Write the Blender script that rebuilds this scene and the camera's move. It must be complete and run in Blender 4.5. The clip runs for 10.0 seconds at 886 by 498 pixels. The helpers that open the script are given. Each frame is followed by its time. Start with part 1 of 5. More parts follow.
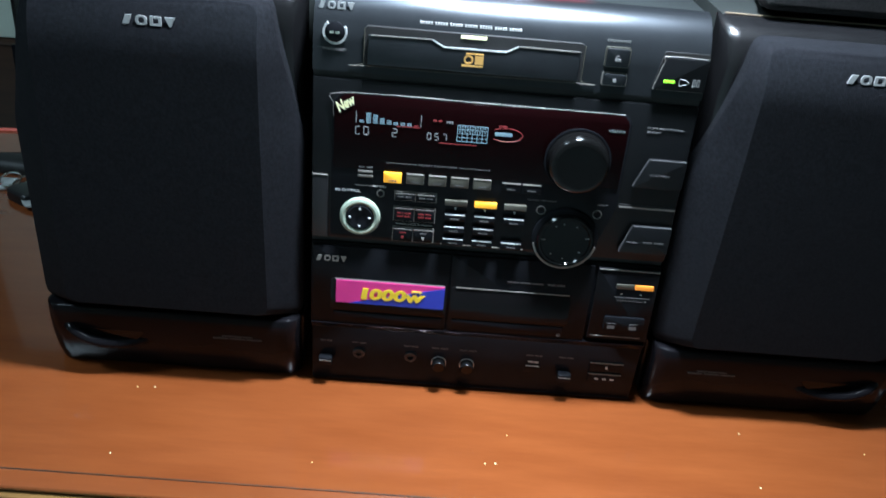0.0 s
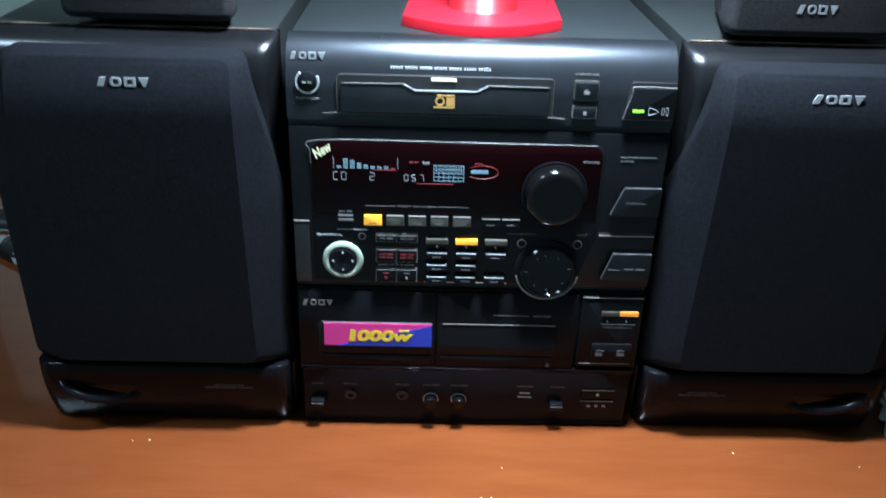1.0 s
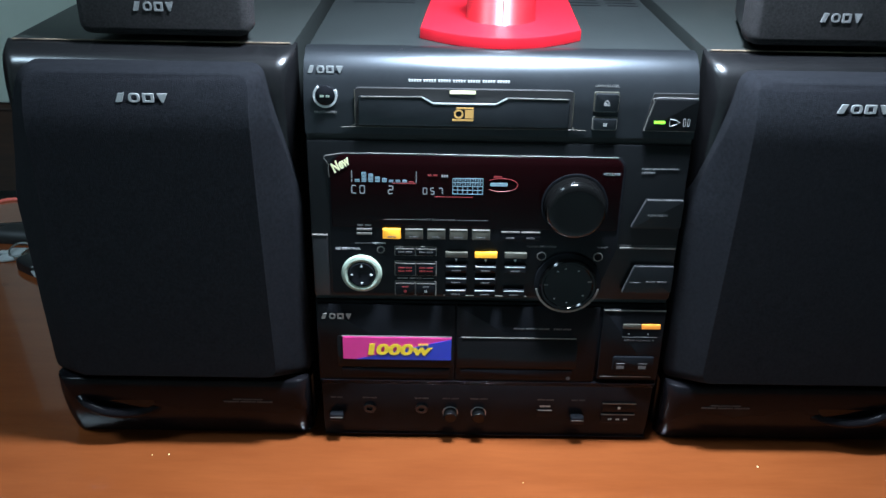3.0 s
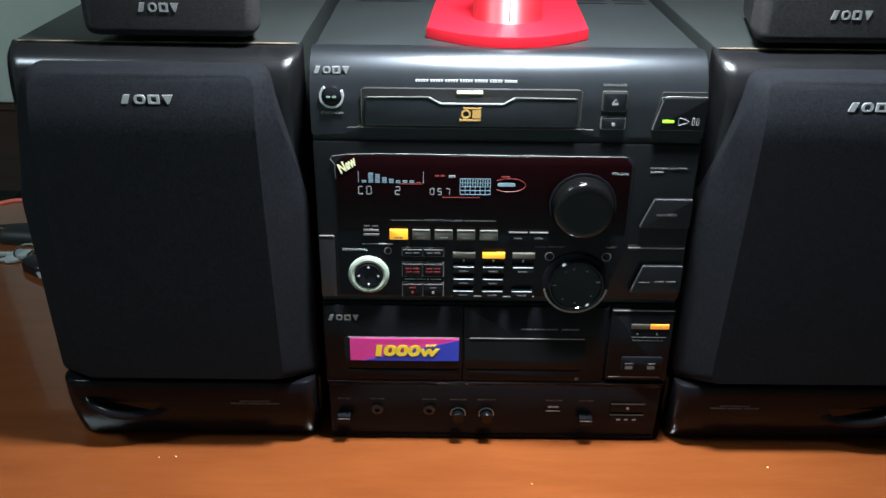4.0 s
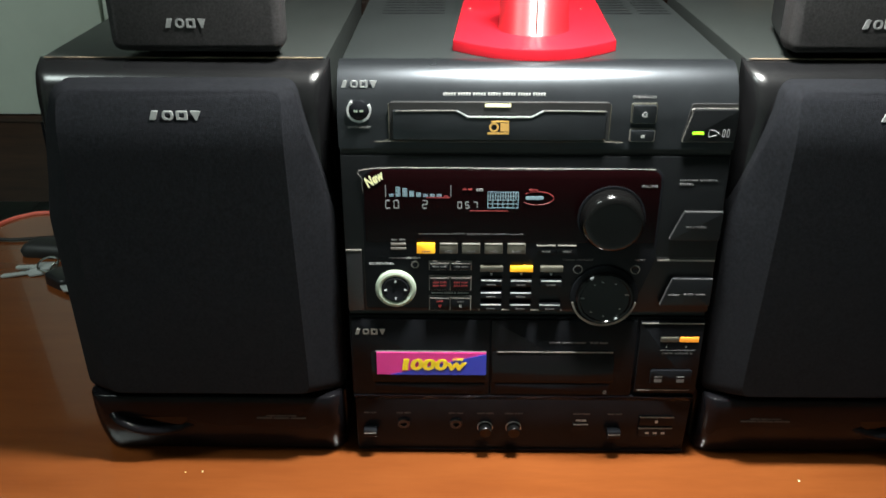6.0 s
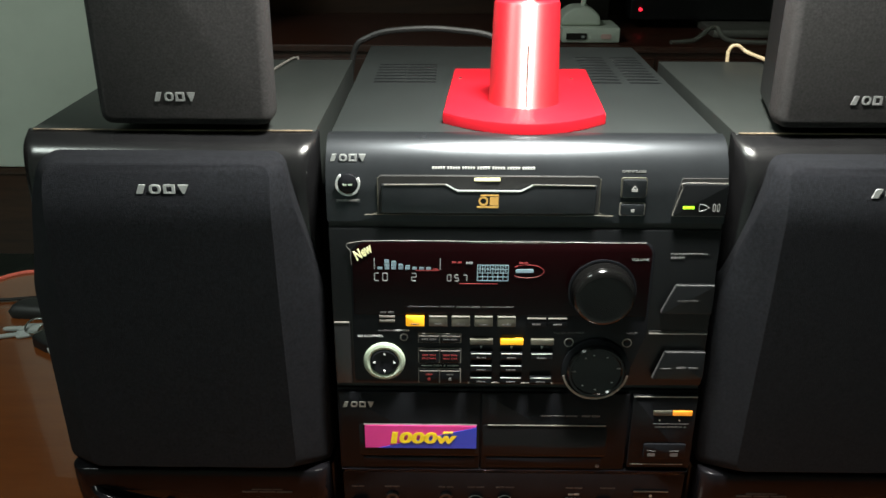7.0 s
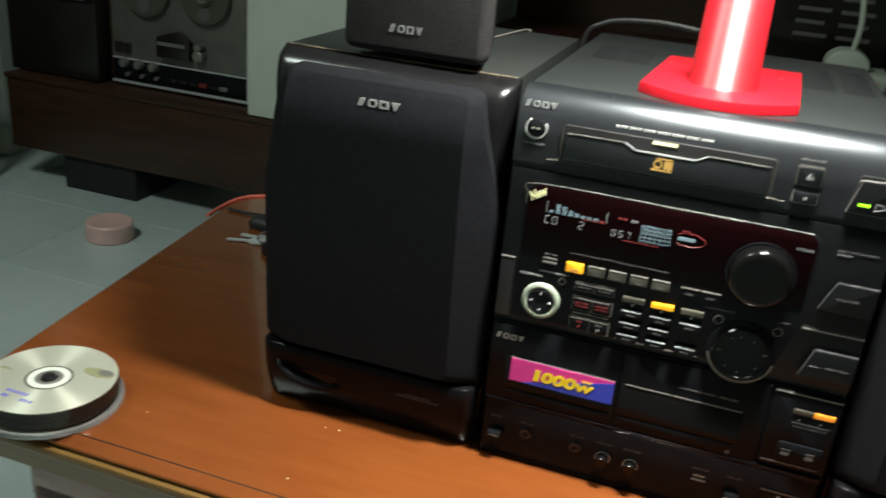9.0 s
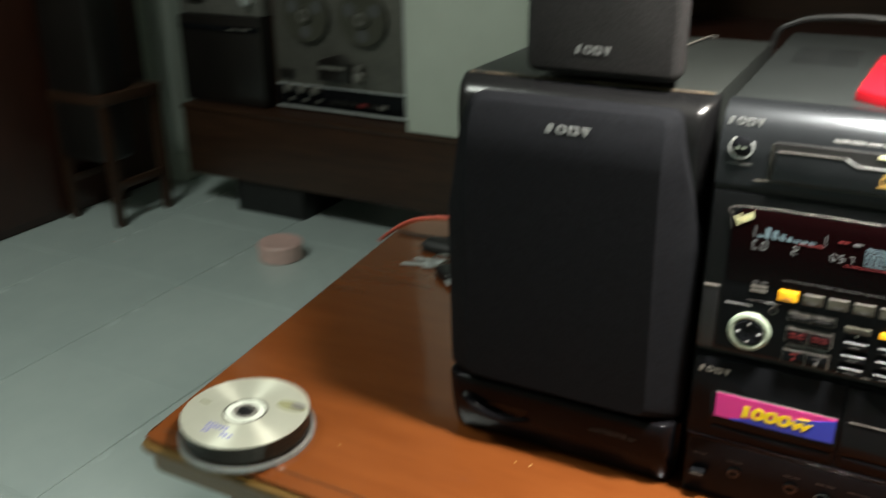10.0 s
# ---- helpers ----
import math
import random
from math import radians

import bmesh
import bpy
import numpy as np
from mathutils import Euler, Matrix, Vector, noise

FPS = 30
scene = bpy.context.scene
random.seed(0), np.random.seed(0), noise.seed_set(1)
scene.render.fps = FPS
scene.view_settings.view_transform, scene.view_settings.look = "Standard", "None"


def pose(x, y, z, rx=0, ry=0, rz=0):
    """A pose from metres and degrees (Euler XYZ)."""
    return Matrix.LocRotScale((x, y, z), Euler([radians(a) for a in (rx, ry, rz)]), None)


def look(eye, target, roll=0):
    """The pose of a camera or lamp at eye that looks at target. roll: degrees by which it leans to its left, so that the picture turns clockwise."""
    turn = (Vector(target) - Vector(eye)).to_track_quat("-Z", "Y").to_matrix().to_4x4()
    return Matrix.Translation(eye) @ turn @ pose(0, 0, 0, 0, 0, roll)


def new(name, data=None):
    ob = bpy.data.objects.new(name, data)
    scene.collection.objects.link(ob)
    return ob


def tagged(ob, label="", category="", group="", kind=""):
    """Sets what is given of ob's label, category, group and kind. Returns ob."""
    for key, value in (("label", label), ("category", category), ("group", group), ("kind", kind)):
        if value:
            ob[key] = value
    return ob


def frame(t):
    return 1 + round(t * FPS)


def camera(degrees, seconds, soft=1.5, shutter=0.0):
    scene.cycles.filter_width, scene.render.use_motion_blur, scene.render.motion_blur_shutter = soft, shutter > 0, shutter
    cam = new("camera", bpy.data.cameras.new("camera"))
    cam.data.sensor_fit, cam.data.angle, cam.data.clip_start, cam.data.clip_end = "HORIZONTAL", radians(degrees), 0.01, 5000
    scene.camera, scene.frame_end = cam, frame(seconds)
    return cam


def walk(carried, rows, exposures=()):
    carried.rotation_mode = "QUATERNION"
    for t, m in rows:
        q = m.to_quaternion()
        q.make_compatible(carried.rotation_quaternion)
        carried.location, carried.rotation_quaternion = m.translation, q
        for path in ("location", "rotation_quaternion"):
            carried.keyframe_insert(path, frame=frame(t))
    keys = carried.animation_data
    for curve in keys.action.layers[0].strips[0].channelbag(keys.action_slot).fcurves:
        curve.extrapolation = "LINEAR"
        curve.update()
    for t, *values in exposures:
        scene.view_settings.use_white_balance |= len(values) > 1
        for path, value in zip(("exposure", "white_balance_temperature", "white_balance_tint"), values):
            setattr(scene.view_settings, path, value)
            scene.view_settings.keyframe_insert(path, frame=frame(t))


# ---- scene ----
cam = camera(53.7, 10.0, shutter=0.5)
PATH = [
    (0, (-0.053, -0.608, 0.47), (-0.003, 1.152, -0.478), 5.2),
    (0.5, (-0.046, -0.608, 0.472), (0.031, 1.124, -0.525), 5.2),
    (1, (-0.041, -0.608, 0.485), (0.008, 1.175, -0.419), 1.9),
    (1.5, (-0.047, -0.612, 0.49), (-0.03, 1.182, -0.393), 1.6),
    (2, (-0.044, -0.606, 0.486), (-0.023, 1.184, -0.405), 1.4),
    (2.5, (-0.043, -0.603, 0.487), (-0.027, 1.186, -0.407), 1.2),
    (4, (-0.047, -0.596, 0.489), (-0.041, 1.19, -0.412), 0.7),
    (4.5, (-0.048, -0.595, 0.486), (-0.054, 1.185, -0.426), 0.5),
    (5, (-0.05, -0.593, 0.486), (-0.061, 1.186, -0.427), 0.5),
    (6.3, (-0.059, -0.587, 0.5), (-0.081, 1.219, -0.359), -0.2),
    (6.5, (-0.052, -0.578, 0.506), (-0.036, 1.252, -0.3), -0.9),
    (7, (-0.053, -0.576, 0.508), (-0.069, 1.26, -0.287), 0.2),
    (7.2, (-0.051, -0.577, 0.509), (-0.075, 1.252, -0.3), 0.2),
    (7.5, (-0.049, -0.592, 0.508), (-0.09, 1.229, -0.317), -0.6),
    (8, (-0.04, -0.608, 0.509), (-0.041, 1.217, -0.308), -1.1),
    (8.2, (-0.026, -0.616, 0.511), (-0.089, 1.225, -0.269), -0.2),
    (8.5, (-0.025, -0.636, 0.493), (-0.144, 1.25, -0.162), 2.3),
    (9, (0.007, -0.647, 0.471), (-0.531, 1.122, -0.291), 5.5),
    (9.4, (-0.031, -0.636, 0.468), (-0.625, 1.111, -0.302), 4.0),
    (9.5, (-0.047, -0.639, 0.469), (-0.625, 1.124, -0.279), 4.3),
    (9.8, (-0.064, -0.64, 0.486), (-0.74, 1.094, -0.245), 1.2),
    (10, (-0.035, -0.629, 0.48), (-0.89, 1.008, -0.288), -0.4),
]
EXPOSURES = [(0.0, 0.0, 5200, 6), (0.5, 0.0, 4780, 5), (1.0, 0.0, 4900, 5), (2.0, 0.0, 5000, 6), (3.0, 0.0, 5100, 6), (4.0, 0.0, 5650, 7), (4.5, 0.0, 5250, 6), (5.2, 0.0, 5230, 6), (6.3, 0.0, 6650, 5), (9.0, 0.0, 6650, 5), (10.0, 0.05, 6950, 8)]
walk(cam, [(t, look(eye, target, roll)) for t, eye, target, roll in PATH], EXPOSURES)

# ---- light ----
world = bpy.data.worlds.new("room_air")
scene.world = world
world.use_nodes = True
world.node_tree.nodes["Background"].inputs[0].default_value = (0.80, 0.95, 0.90, 1)
world.node_tree.nodes["Background"].inputs[1].default_value = 0.018


def area_lamp(name, place, target, sx, sy, watts, colour, spread=180):
    data = bpy.data.lights.new(name, "AREA")
    data.shape, data.size, data.size_y, data.energy, data.color = "RECTANGLE", sx, sy, watts, colour
    data.spread = radians(spread)
    ob = new(name, data)
    ob.matrix_world = look(place, target)
    return ob


area_lamp("desk_lamp_light", (0.04, -0.080, 0.84), (0.04, -0.080, 0.0), 0.14, 0.07, 11.0, (1.0, 0.98, 0.94), 112)
# unseen room lamp, assumed from the lit floor, placed to suit the brightness behind
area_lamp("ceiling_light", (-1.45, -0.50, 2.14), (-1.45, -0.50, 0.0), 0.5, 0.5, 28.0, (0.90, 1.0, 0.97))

# ---- materials ----


def material(name, colour, rough=0.5, metal=0.0, vary=0.0, scale=60.0, bump=0.0, bump_scale=400.0, coat=0.0, spec=0.5, glow=None, glow_strength=0.0,
             stretch=(1, 1, 1), second=None, alpha=1.0, transmission=0.0):
    mat = bpy.data.materials.new(name)
    mat.use_nodes = True
    nt = mat.node_tree
    b = nt.nodes["Principled BSDF"]
    b.inputs["Base Color"].default_value = (*colour, 1)
    b.inputs["Roughness"].default_value = rough
    b.inputs["Metallic"].default_value = metal
    b.inputs["Specular IOR Level"].default_value = spec
    b.inputs["Coat Weight"].default_value = coat
    b.inputs["Coat Roughness"].default_value = 0.06
    b.inputs["Transmission Weight"].default_value = transmission
    b.inputs["Alpha"].default_value = alpha
    if glow:
        b.inputs["Emission Color"].default_value = (*glow, 1)
        b.inputs["Emission Strength"].default_value = glow_strength
    if vary or bump:
        co = nt.nodes.new("ShaderNodeTexCoord")
        mp = nt.nodes.new("ShaderNodeMapping")
        mp.inputs["Scale"].default_value = stretch
        nt.links.new(co.outputs["Object"], mp.inputs["Vector"])
    if vary:
        n1 = nt.nodes.new("ShaderNodeTexNoise")
        n1.inputs["Scale"].default_value, n1.inputs["Detail"].default_value, n1.inputs["Roughness"].default_value = scale, 6, 0.65
        nt.links.new(mp.outputs[0], n1.inputs["Vector"])
        ramp = nt.nodes.new("ShaderNodeValToRGB")
        lo = second or [c * (1 - vary) for c in colour]
        hi = colour if second else [min(1, c * (1 + vary)) for c in colour]
        ramp.color_ramp.elements[0].position, ramp.color_ramp.elements[1].position = 0.3, 0.72
        ramp.color_ramp.elements[0].color, ramp.color_ramp.elements[1].color = (*lo, 1), (*hi, 1)
        nt.links.new(n1.outputs["Fac"], ramp.inputs[0])
        nt.links.new(ramp.outputs[0], b.inputs["Base Color"])
        n3 = nt.nodes.new("ShaderNodeTexNoise")
        n3.inputs["Scale"].default_value, n3.inputs["Detail"].default_value = scale * 0.23, 4
        nt.links.new(co.outputs["Object"], n3.inputs["Vector"])
        mr = nt.nodes.new("ShaderNodeMapRange")
        mr.inputs["To Min"].default_value, mr.inputs["To Max"].default_value = max(0.02, rough * 0.8), min(1, rough * 1.25)
        nt.links.new(n3.outputs["Fac"], mr.inputs["Value"])
        nt.links.new(mr.outputs[0], b.inputs["Roughness"])
    if bump:
        n2 = nt.nodes.new("ShaderNodeTexNoise")
        n2.inputs["Scale"].default_value, n2.inputs["Detail"].default_value = bump_scale, 3
        nt.links.new(mp.outputs[0], n2.inputs["Vector"])
        bp = nt.nodes.new("ShaderNodeBump")
        bp.inputs["Strength"].default_value, bp.inputs["Distance"].default_value = bump, 0.001
        nt.links.new(n2.outputs["Fac"], bp.inputs["Height"])
        nt.links.new(bp.outputs[0], b.inputs["Normal"])
    return mat


WOOD = material("varnished_wood", (0.182, 0.053, 0.0135), 0.13, vary=0.3, scale=5, stretch=(1.2, 7, 7), second=(0.132, 0.035, 0.0086), bump=0.03, bump_scale=60, coat=0.5)
DARKWOOD = material("dark_wood", (0.055, 0.024, 0.012), 0.4, vary=0.3, scale=7, stretch=(1, 10, 10), second=(0.025, 0.011, 0.006), bump=0.05, bump_scale=60)
REDWOOD = material("red_dark_wood", (0.06, 0.016, 0.008), 0.4, vary=0.3, scale=7, stretch=(10, 10, 1), second=(0.03, 0.008, 0.004))
PLASTIC = material("black_plastic", (0.009, 0.009, 0.010), 0.36, vary=0.2, scale=40, bump=0.05, bump_scale=1500)
SATIN = material("satin_panel", (0.0045, 0.0050, 0.0056), 0.34, metal=0.0, spec=0.22, vary=0.12, scale=50, bump=0.02, bump_scale=1800)
PANEL = material("metal_panel", (0.037, 0.041, 0.046), 0.29, metal=0.75, vary=0.10, scale=50, bump=0.02, bump_scale=1800)
GLOSS = material("gloss_black", (0.0075, 0.0080, 0.0095), 0.2, vary=0.2, scale=30, spec=0.08)
KNOB = material("knob_black", (0.003, 0.003, 0.003), 0.12, spec=0.28)
BAFFLE = material("baffle_plastic", (0.006, 0.006, 0.0065), 0.24, vary=0.15, scale=40, spec=0.5)
BADGE = material("bright_badge", (0.44, 0.45, 0.45), 0.35, metal=0.35)
PIANO = material("gloss_brown_black", (0.0058, 0.0055, 0.0066), 0.17, vary=0.2, scale=30, spec=0.10)
WINDOW = material("smoked_window", (0.006, 0.0013, 0.0017), 0.08, spec=0.07)
METALTOP = material("painted_steel", (0.0135, 0.016, 0.016), 0.40, vary=0.10, scale=25, bump=0.12, bump_scale=1600)
VINYL = material("black_ash_vinyl", (0.0145, 0.017, 0.016), 0.42, vary=0.10, scale=20, stretch=(3, 1, 3), bump=0.15, bump_scale=900)
CLOTH = material("grille_cloth", (0.0076, 0.0082, 0.0102), 0.95, vary=0.45, scale=420, bump=0.5, bump_scale=1500, spec=0.10)
CLOTH2 = material("satellite_cloth", (0.022, 0.021, 0.0215), 0.95, vary=0.45, scale=600, bump=0.35, bump_scale=2600, spec=0.25)
GREYBADGE = material("grey_badge", (0.24, 0.245, 0.245), 0.4, metal=0.3, vary=0.3, scale=300)
SILVER = material("silver", (0.62, 0.64, 0.64), 0.32, metal=0.45, vary=0.1, scale=200)
CHROME = material("chrome", (0.75, 0.77, 0.77), 0.12, metal=1.0)
GREYBTN = material("grey_button", (0.062, 0.060, 0.046), 0.4, vary=0.15, scale=200)
MIDPRINT = material("grey_print", (0.24, 0.245, 0.24), 0.6)
PRINT = material("white_print", (0.55, 0.56, 0.55), 0.6)
DIMPRINT = material("dim_print", (0.085, 0.085, 0.085), 0.6)
REDPRINT = material("red_print", (0.16, 0.012, 0.012), 0.6)
SMOKE = material("smoked_door", (0.0060, 0.0056, 0.0060), 0.12, spec=0.14)
FACEPLATE = material("dull_faceplate", (0.125, 0.120, 0.105), 0.45, metal=0.4, vary=0.2, scale=25)
GOLD = material("gold_print", (0.50, 0.30, 0.08), 0.5)
RING = material("translucent_ring", (0.31, 0.37, 0.29), 0.3, vary=0.1, scale=90)
LED_G = material("green_led", (0.2, 0.6, 0.02), 0.4, glow=(0.42, 1.0, 0.02), glow_strength=1.3)
LED_Y = material("amber_button", (0.7, 0.35, 0.02), 0.4, glow=(1.0, 0.43, 0.01), glow_strength=0.7)
LED_O = material("orange_lamp", (0.7, 0.25, 0.03), 0.4, glow=(1.0, 0.33, 0.02), glow_strength=0.6)
LED_W = material("pale_led", (0.7, 0.68, 0.4), 0.4, glow=(1.0, 0.95, 0.55), glow_strength=0.7)
VFD = material("display_blue", (0.12, 0.17, 0.19), 0.5, glow=(0.55, 0.85, 1.0), glow_strength=0.20)
VFDW = material("display_white", (0.15, 0.15, 0.15), 0.5, glow=(0.85, 0.92, 0.9), glow_strength=0.17)
VFDR = material("display_red", (0.15, 0.02, 0.02), 0.5, glow=(1.0, 0.12, 0.14), glow_strength=0.13)
MAGENTA = material("magenta_sticker", (0.62, 0.035, 0.25), 0.35, vary=0.06, scale=60)
BLUE = material("blue_sticker", (0.03, 0.05, 0.46), 0.35, vary=0.06, scale=60)
YELLOW = material("yellow_print", (0.85, 0.62, 0.02), 0.4)
CREAM = material("cream_sticker", (0.85, 0.84, 0.48), 0.5, vary=0.05, scale=90)
RED = material("red_plastic", (0.40, 0.006, 0.015), 0.36, vary=0.12, scale=30, spec=0.5, bump=0.03, bump_scale=300)
REDTUBE = material("layered_red_plastic", (0.44, 0.007, 0.017), 0.5, spec=1.0)
REDTUBE.node_tree.nodes["Principled BSDF"].inputs["IOR"].default_value = 2.3
BRASS = material("polished_rod", (0.90, 0.62, 0.48), 0.5, metal=0.8)
DISC = material("disc_label", (0.60, 0.61, 0.51), 0.36, metal=0.5, vary=0.06, scale=30)
WOOD.node_tree.nodes["Principled BSDF"].inputs["Coat Roughness"].default_value = 0.025
for layered in (REDTUBE, BRASS, DISC):
    nt = layered.node_tree
    tn = nt.nodes.new("ShaderNodeTangent")
    tn.direction_type, tn.axis = "RADIAL", "Z"
    nt.links.new(tn.outputs[0], nt.nodes["Principled BSDF"].inputs["Tangent"])
    nt.nodes["Principled BSDF"].inputs["Anisotropic"].default_value = 0.9
    nt.nodes["Principled BSDF"].inputs["Anisotropic Rotation"].default_value = 0.25
RUBBER = material("rubber", (0.01, 0.01, 0.01), 0.6, vary=0.2, scale=100)
FLOORT = material("pale_floor_tile", (0.52, 0.60, 0.58), 0.25, vary=0.12, scale=5, second=(0.46, 0.54, 0.53), coat=0.2)
GROUT = material("grout", (0.44, 0.51, 0.49), 0.8, vary=0.2, scale=60)
WALL = material("wall_paint", (0.58, 0.63, 0.56), 0.7, vary=0.05, scale=6, bump=0.05, bump_scale=150)
EDGEWOOD = material("pale_edge_wood", (0.20, 0.115, 0.032), 0.3, vary=0.3, scale=7, stretch=(1, 8, 8), second=(0.13, 0.070, 0.020), bump=0.04, bump_scale=80)
PALEBLUE = material("pale_blue_plastic", (0.22, 0.40, 0.72), 0.35, vary=0.1, scale=60)
WHITE = material("white_panel", (0.62, 0.66, 0.58), 0.5, vary=0.05, scale=6)
CEIL = material("ceiling_paint", (0.6, 0.62, 0.58), 0.8, vary=0.04, scale=5)
PINK = material("pink_plastic", (0.72, 0.47, 0.43), 0.35, vary=0.1, scale=40)
DISCEDGE = material("disc_edge", (0.018, 0.015, 0.011), 0.2, metal=0.3)
CLEAR = material("clear_plastic", (0.75, 0.78, 0.76), 0.12, vary=0.05, scale=30, transmission=0.8)
INK = material("blue_ink", (0.12, 0.12, 0.45), 0.6)
OLIVE = material("olive_print", (0.22, 0.22, 0.12), 0.5)
BEIGE = material("beige_wire", (0.45, 0.36, 0.22), 0.5, vary=0.1, scale=90)
# coral of the lit line on the table's rounded back edge
EDGE_LINE_RED = material("red_cord", (0.62, 0.13, 0.09), 0.45, vary=0.1, scale=90)
BLACKCORD = material("black_cord", (0.012, 0.012, 0.012), 0.5, vary=0.1, scale=90)
GREYMETAL = material("grey_metal", (0.22, 0.21, 0.19), 0.45, metal=0.5, vary=0.15, scale=30)
SCREEN = material("dark_screen", (0.012, 0.010, 0.009), 0.3, vary=0.2, scale=10)
SCUFF = material("worn_edge", (0.36, 0.27, 0.18), 0.7, vary=0.4, scale=45, second=(0.03, 0.022, 0.016))

# ---- mesh tools ----


def finish(name, bm, mat, parent=None, label="", angle=35):
    bmesh.ops.recalc_face_normals(bm, faces=bm.faces)
    me = bpy.data.meshes.new(name)
    bm.to_mesh(me)
    bm.free()
    for p in me.polygons:
        p.use_smooth = True
    me.set_sharp_from_angle(angle=radians(angle))
    for m in (mat if isinstance(mat, (list, tuple)) else [mat]):
        me.materials.append(m)
    ob = new(name, me)
    if parent:
        ob.parent = parent
        ob.matrix_parent_inverse = ROOT[parent.name].inverted() if parent.name in ROOT else Matrix()
    if label:
        ob["label"] = label
    return ob


ROOT = {}


def thing(name, place, label, category, group="", kind=""):
    """An Empty at the base of a thing; its parts are built in world places."""
    ob = new(name)
    ob.location = place
    ob.empty_display_size = 0.02
    ROOT[ob.name] = Matrix.Translation(place)
    return tagged(ob, label, category, group, kind)


def part(name, bm, mat, parent, label="", angle=35):
    return finish(name, bm, mat, parent, label, angle)


def bevel_edges(bm, edges, r, seg=3):
    if r > 0 and edges:
        bmesh.ops.bevel(bm, geom=list(edges), offset=r, segments=seg, profile=0.5, affect="EDGES", clamp_overlap=True)


def box(x0, x1, y0, y1, z0, z1, r=0.0, seg=2, bm=None):
    b = bmesh.new()
    bmesh.ops.create_cube(b, size=1, matrix=Matrix.LocRotScale(((x0 + x1) / 2, (y0 + y1) / 2, (z0 + z1) / 2), None, (x1 - x0, y1 - y0, z1 - z0)))
    bevel_edges(b, b.edges[:], r, seg)
    return join(bm, b)


def join(bm, b):
    if bm is None:
        return b
    me = bpy.data.meshes.new("tmp")
    b.to_mesh(me)
    b.free()
    bm.from_mesh(me)
    bpy.data.meshes.remove(me)
    return bm


def rounded(points, r, n=4):
    """A polygon with its corners rounded."""
    out, k = [], len(points)
    for i in range(k):
        p, a, c = (Vector(points[j % k]).to_2d() for j in (i, i - 1, i + 1))
        da, dc = (a - p), (c - p)
        q = min(r, da.length * 0.45, dc.length * 0.45)
        s, e = p + da.normalized() * q, p + dc.normalized() * q
        for j in range(n + 1):
            t = j / n
            out.append(tuple(s * (1 - t) ** 2 + p * 2 * t * (1 - t) + e * t ** 2))
    return out


def prism(points, y0, y1, r=0.0, seg=2, bm=None, axis="y"):
    """A polygon of (x, z) drawn out from y0, its face, to y1; r rounds the face's rim. axis x: the polygon is (y, z); axis z: (x, y)."""
    b = bmesh.new()
    at = {"y": lambda p, d: (p[0], d, p[1]), "x": lambda p, d: (d, p[0], p[1]), "z": lambda p, d: (p[0], p[1], d)}[axis]
    f = [b.verts.new(at(p, y0)) for p in points]
    k = [b.verts.new(at(p, y1)) for p in points]
    n = len(points)
    face = b.faces.new(f)
    b.faces.new(k[::-1])
    for i in range(n):
        b.faces.new((f[i], f[(i + 1) % n], k[(i + 1) % n], k[i]))
    bmesh.ops.recalc_face_normals(b, faces=b.faces)
    if r:
        bevel_edges(b, face.edges, r, seg)
    return join(bm, b)


def rect(x0, x1, z0, z1, r=0.0, n=4):
    p = [(x0, z0), (x1, z0), (x1, z1), (x0, z1)]
    return rounded(p, r, n) if r else p


def circle(cx, cz, r, n=32, a0=0.0, a1=360.0):
    k = n if a1 - a0 >= 360 else n + 1
    return [(cx + r * math.cos(radians(a0 + (a1 - a0) * i / n)), cz + r * math.sin(radians(a0 + (a1 - a0) * i / n))) for i in range(k)]


def ring(cx, cz, r0, r1, y0, y1, bm=None, n=40, a0=0.0, a1=360.0, axis="y"):
    """A flat ring between the radii r0 and r1, from y0 to y1."""
    b = bmesh.new()
    at = {"y": lambda x, z, d: (x, d, z), "z": lambda x, z, d: (x, z, d)}[axis]
    full = a1 - a0 >= 360
    k = n if full else n + 1
    rows = []
    for i in range(k):
        a = radians(a0 + (a1 - a0) * i / n)
        c, s = math.cos(a), math.sin(a)
        rows.append([b.verts.new(at(cx + r * c, cz + r * s, d)) for r, d in ((r0, y0), (r1, y0), (r1, y1), (r0, y1))])
    for i in range(n):
        p, q = rows[i], rows[(i + 1) % k]
        for j in range(4):
            b.faces.new((p[j], q[j], q[(j + 1) % 4], p[(j + 1) % 4]))
    if not full:
        b.faces.new(rows[0])
        b.faces.new(rows[-1][::-1])
    bmesh.ops.recalc_face_normals(b, faces=b.faces)
    return join(bm, b)


def lathe(cx, cy, profile, n=40, axis="z", bm=None):
    """A turned body from (radius, height) rows about an upright axis, or about the y axis through (x, z)."""
    b = bmesh.new()
    rows = []
    for r, h in profile:
        row = []
        for i in range(n):
            a = 2 * math.pi * i / n
            u, v = r * math.cos(a), r * math.sin(a)
            row.append(b.verts.new((cx + u, cy + v, h) if axis == "z" else (cx + u, h, cy + v)))
        rows.append(row)
    for p, q in zip(rows, rows[1:]):
        for i in range(n):
            b.faces.new((p[i], p[(i + 1) % n], q[(i + 1) % n], q[i]))
    b.faces.new(rows[0])
    b.faces.new(rows[-1][::-1])
    bmesh.ops.recalc_face_normals(b, faces=b.faces)
    return join(bm, b)


